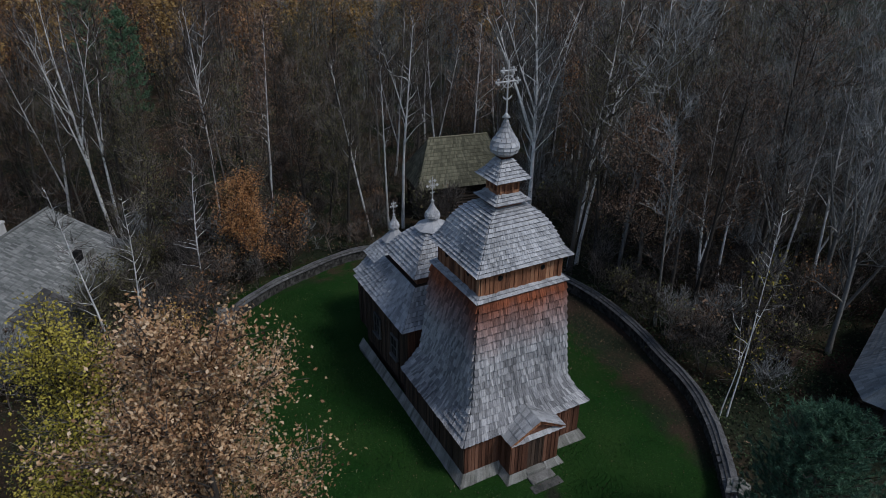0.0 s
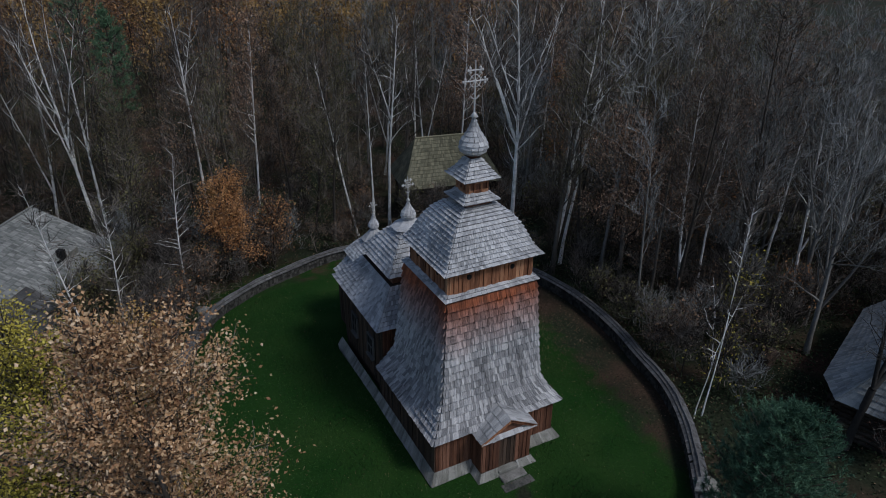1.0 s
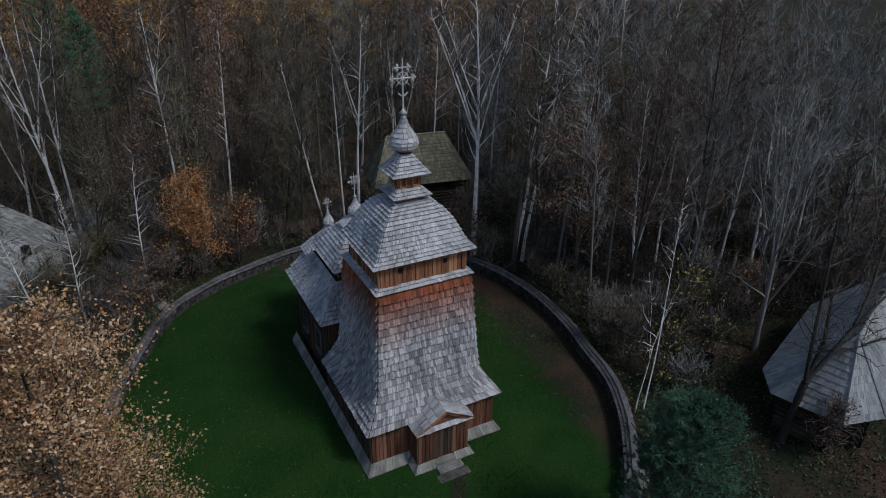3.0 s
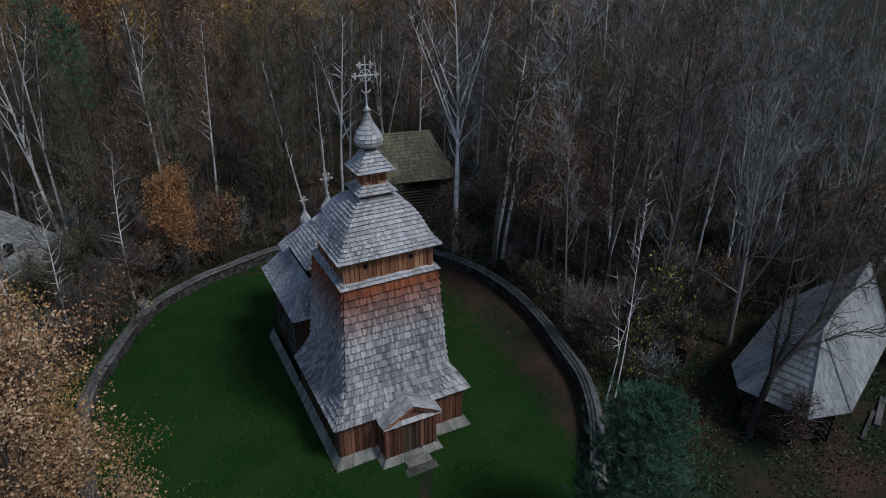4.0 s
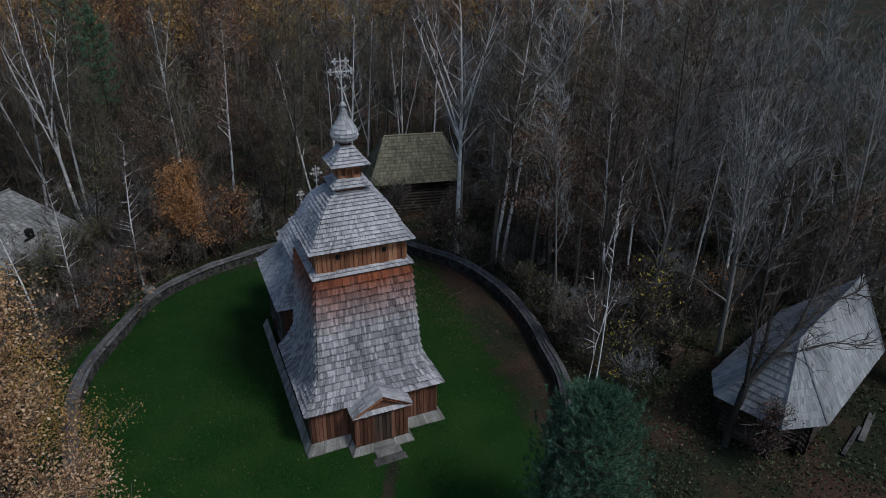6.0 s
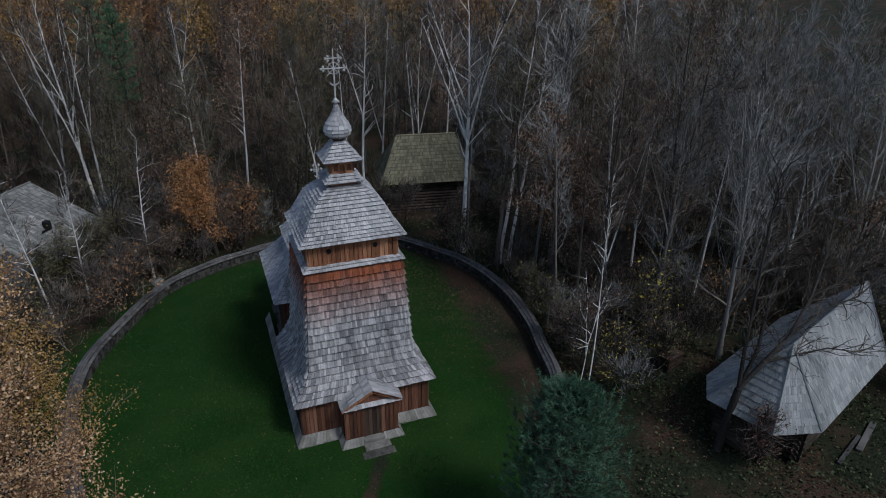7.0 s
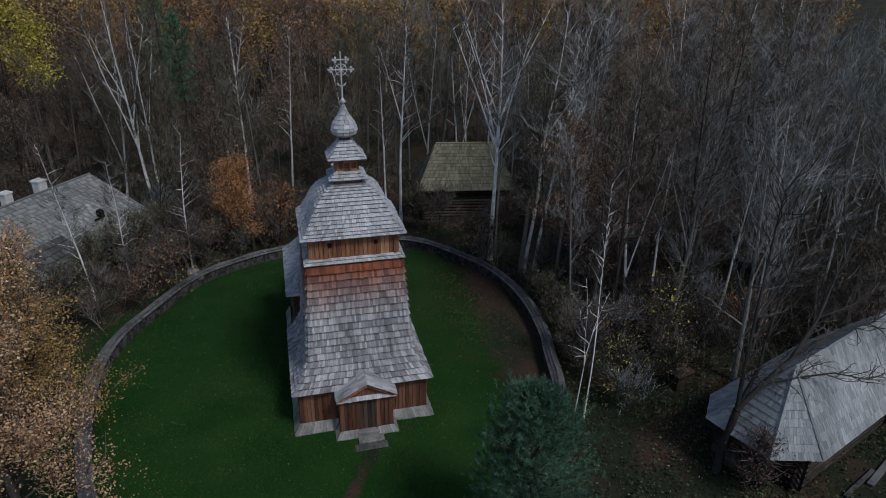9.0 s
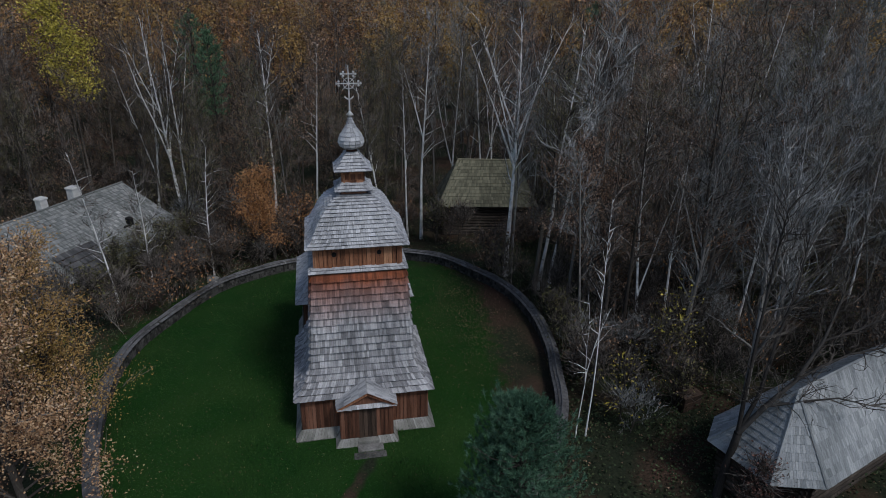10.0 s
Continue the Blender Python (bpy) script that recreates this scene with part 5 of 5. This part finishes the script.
        lf = leaves(tips, n, 0.14, r, 0.3) if leaf else None
        words = {"leaf_brown": "leafy shrub with dry brown leaves", "leaf_olive": "leafy shrub with dull green leaves", "leaf_orange": "leafy shrub with russet leaves", None: "bare twiggy grey-brown shrub"}[leaf]
        ob = tree("shrub", words + " in the undergrowth", "shrub", (t, f, lf), "bark", "twig_pale" if k == 4 else "twig", leaf, S)
        kinds.append((ob, w))
    deal(kinds, scatter(295, -13, 36, 1.0, 0.7, 0.2), 0.6, 1.4)
    twiggy = []
    for k in range(3):
        r = random.Random(290 + k)
        t, f, tips = grow(r, r.uniform(2.2, 3.4), 0.03, 0.15, 0.05, 14, 0.6, 1.0, 4, 3, 2, 0.06, 0.5, 0.008)
        both = Geo()
        both.v, both.f = t.v + f.v, t.f + [tuple(i + len(t.v) for i in c) for c in f.f]
        twiggy.append((both, leaves(tips, 150, 0.13, r, 0.35)))
    low = [(rng.randrange(3), x, y, rng.uniform(0, 6.28), rng.uniform(0.5, 1.3)) for x, y in scatter(620, -13, 58, 0.5, 0.6, 0.1)]
    merged("thicket", [b for b, _ in twiggy], low, M["twig"], "dense bare twiggy undergrowth of the wood", "undergrowth")
    merged("thicket_leaves", [b for _, b in twiggy], [p for i, p in enumerate(low) if i % 2], M["leaf_brown"], "dry brown leaves left in the undergrowth", "foliage")
    merged("thicket_greenery", [b for _, b in twiggy], [p for i, p in enumerate(low) if i % 4 == 0], M["leaf_olive"], "dull green leaves in the undergrowth", "foliage")

    # far woods, which nobody could count
    bare, pale, leaf_sets = [], [], []
    for k in range(3):
        r = random.Random(270 + k)
        t, f, tips = grow(r, r.uniform(15, 18), 0.14, 0.05, 0.3, 15, 0.2, 1.2, 4, 2, 1, twig_len=1.2, twig_r=0.016)
        both = Geo()
        both.v, both.f = t.v + f.v, t.f + [tuple(i + len(t.v) for i in q) for q in f.f]
        bare.append(both)
        leaf_sets.append(leaves(tips, 1100, 0.3, r, 0.5))
    far = scatter(560, 56, 150, 3.0, 0, 0)
    groups = [[], [], [], [], []]
    for x, y in far:
        u = rng.random()
        row = (rng.randrange(3), x, y, rng.uniform(0, 6.28), rng.uniform(0.8, 1.2))
        # the pale share rises eastward to imitate haze over the far trees
        groups[0 if u < (0.85 if x < 5 else 0.4) else 1].append(row)
        v = rng.random()
        if v < 0.25:
            groups[2].append(row)
        elif v < 0.45:
            groups[3].append(row)
        elif v < 0.8:
            groups[4].append(row)
    merged("far_bare_woods", bare, groups[0], M["twig"], "far bare brown trees of the wood", "woods")
    merged("far_pale_woods", bare, groups[1], M["twig_pale"], "far bare pale grey trees of the wood", "woods")
    merged("far_brown_leaves", leaf_sets, groups[2], M["leaf_brown"], "brown leaves left on the far trees", "foliage")
    merged("far_russet_leaves", leaf_sets, groups[3], M["leaf_orange"], "russet leaves left on the far trees", "foliage")
    merged("far_golden_leaves", leaf_sets, groups[4], M["leaf_gold"], "golden leaves left on the far trees", "foliage")


forest()


# ---------- small things and ground cover ----------
def crate():
    ob = thing("wooden_crate", "weathered reddish wooden crate standing in the undergrowth", "crate", at=on_ground(16.4, -0.6, 15))
    part("body", box_bm(bmesh.new(), -0.55, 0.55, -0.42, 0.42, 0.0, 0.85, 0.02), M["wood_dark"], ob)
    part("lid", box_bm(bmesh.new(), -0.62, 0.62, -0.5, 0.5, 0.85, 0.93, 0.02), M["wood_dark"], ob)
    for i in range(3):
        part("slat", box_bm(bmesh.new(), -0.57, 0.57, -0.46, -0.42, 0.06 + i * 0.27, 0.28 + i * 0.27, 0.01), M["wood_dark"], ob)


crate()


def gate_end():
    """The pale shingled end of the wall at the gate."""
    ob = thing("gate_pier", "pale weathered shingled pier cap at the wall's end", "pier", at=on_ground(6.2, -6.0, 33))
    part("pier", box_bm(bmesh.new(), -0.35, 0.35, -0.24, 0.24, -0.2, 0.95, 0.03), M["stone"], ob)
    rng = random.Random(7)
    geo = Geo()
    V = Vector
    for s in (-1, 1):
        rows = [((V((-0.45 * -s, s * 0.42, 0.92))), V((0.45 * -s, s * 0.42, 0.92))), ((V((-0.45 * -s, s * 0.2, 1.06))), V((0.45 * -s, s * 0.2, 1.06))), (V((-0.45 * -s, 0, 1.2)), V((0.45 * -s, 0, 1.2)))]
        slope_rows(geo, rows, 0.14, rng, 0.03)
    tagged(geo.make("cap_shingles", M["wood_grey"], ob), kind="stuff")


gate_end()


def scatter_leaves():
    rng = random.Random(77)
    geo = Geo()
    for i in range(7500):
        u = rng.random()
        if u < 0.1:
            x, y = rng.gauss(-9.5, 3.2), rng.gauss(-2, 3.5)
        elif u < 0.8:
            x, y = rng.gauss(8.0, 1.7), rng.gauss(11.0, 5.0)
        else:
            x, y = rng.uniform(-12, 11), rng.uniform(-6, 21)
        if not inside_yard(x, y) or (abs(x) < 3.4 and -0.2 < y < 16.5):
            continue
        geo.leaf(Vector((x, y, ground_z(x, y) + 0.035)), 0.075 * rng.uniform(0.6, 1.2), rng)
    tagged(geo.make("fallen_leaves", M["leaf_brown"]), "brown fallen leaves scattered on the lawn", "leaves", kind="stuff")


scatter_leaves()


def grass():
    rs = np.random.RandomState(5)
    n = 90000
    x, y = rs.uniform(-13, 12, n), rs.uniform(-9, 23, n)
    ok = np.array([inside_yard(a, b) and not (abs(a) < 3.3 and 0 < b < 16.4) for a, b in zip(x, y)])
    x, y = x[ok], y[ok]
    ok = np.array([lawn_share(a, b) for a, b in zip(x, y)]) > rs.uniform(0.2, 0.95, len(x))
    x, y = x[ok], y[ok]
    n = len(x)
    z = np.array([ground_z(a, b) for a, b in zip(x, y)])
    an, h = rs.uniform(0, 6.28, n), rs.uniform(0.05, 0.13, n) * (0.7 + 0.6 * np.sin(x * 0.9) * np.cos(y * 1.1) ** 2)
    w = 0.02
    dx, dy = np.cos(an) * w, np.sin(an) * w
    lx, ly = rs.normal(0, 0.04, n), rs.normal(0, 0.04, n)
    v = np.stack((np.column_stack((x - dx, y - dy, z)), np.column_stack((x + dx, y + dy, z)), np.column_stack((x + lx, y + ly, z + h))), 1).reshape(-1, 3)
    me = bpy.data.meshes.new("grass")
    me.vertices.add(3 * n)
    me.vertices.foreach_set("co", v.astype(np.float32).ravel())
    me.loops.add(3 * n)
    me.loops.foreach_set("vertex_index", np.arange(3 * n, dtype=np.int32))
    me.polygons.add(n)
    me.polygons.foreach_set("loop_start", np.arange(0, 3 * n, 3, dtype=np.int32))
    me.update(calc_edges=True)
    me.materials.append(M["grass"])
    tagged(new("grass", me), "short green grass blades of the churchyard lawn", "grass", kind="stuff")


grass()


def floor_leaves(name, mat, count, box, seed, size, high, label, category, keep):
    """Small leaves lying and growing over the ground of the wood."""
    rs = np.random.RandomState(seed)
    x, y = rs.uniform(box[0], box[1], count), rs.uniform(box[2], box[3], count)
    clump = np.sin(x * 0.8 + 1.3 * np.sin(y * 0.45)) * np.cos(y * 0.7 + np.sin(x * 0.3)) > rs.uniform(-1.2, 0.7, count)
    x, y = x[clump], y[clump]
    ok = np.array([keep(a, b) for a, b in zip(x, y)])
    x, y = x[ok], y[ok]
    n = len(x)
    z = np.array([ground_z(a, b) for a, b in zip(x, y)]) + rs.uniform(0.02, 1, n) ** 2 * high
    c = np.column_stack((x, y, z))
    d, e = rs.normal(0, 1, (n, 3)), rs.normal(0, 1, (n, 3))
    d[:, 2] *= 0.5
    d /= np.linalg.norm(d, axis=1)[:, None]
    e = np.cross(d, e)
    e /= np.linalg.norm(e, axis=1)[:, None]
    s = (size * rs.uniform(0.6, 1.3, n))[:, None]
    v = np.stack((c - d * s * 0.5, c + e * s * 0.34, c + d * s * 0.5, c - e * s * 0.34), 1).reshape(-1, 3)
    me = bpy.data.meshes.new(name)
    me.vertices.add(4 * n)
    me.vertices.foreach_set("co", v.astype(np.float32).ravel())
    me.loops.add(4 * n)
    me.loops.foreach_set("vertex_index", np.arange(4 * n, dtype=np.int32))
    me.polygons.add(n)
    me.polygons.foreach_set("loop_start", np.arange(0, 4 * n, 4, dtype=np.int32))
    me.update(calc_edges=True)
    me.materials.append(M[mat])
    tagged(new(name, me), label, category, kind="stuff")


outside = lambda a, b: not inside_yard(a, b)
floor_leaves("ground_ivy", "ivy", 90000, (7, 40, -14, 26), 401, 0.15, 0.5, "dark green ground plants under the bare trees", "plants", outside)
floor_leaves("ground_plants", "ivy", 50000, (-32, 8, 8, 45), 402, 0.15, 0.45, "dark green ground plants under the bare trees", "plants", outside)
floor_leaves("leaf_litter", "leaf_brown", 90000, (-32, 40, -14, 48), 403, 0.1, 0.25, "brown fallen leaves on the floor of the wood", "leaves", outside)
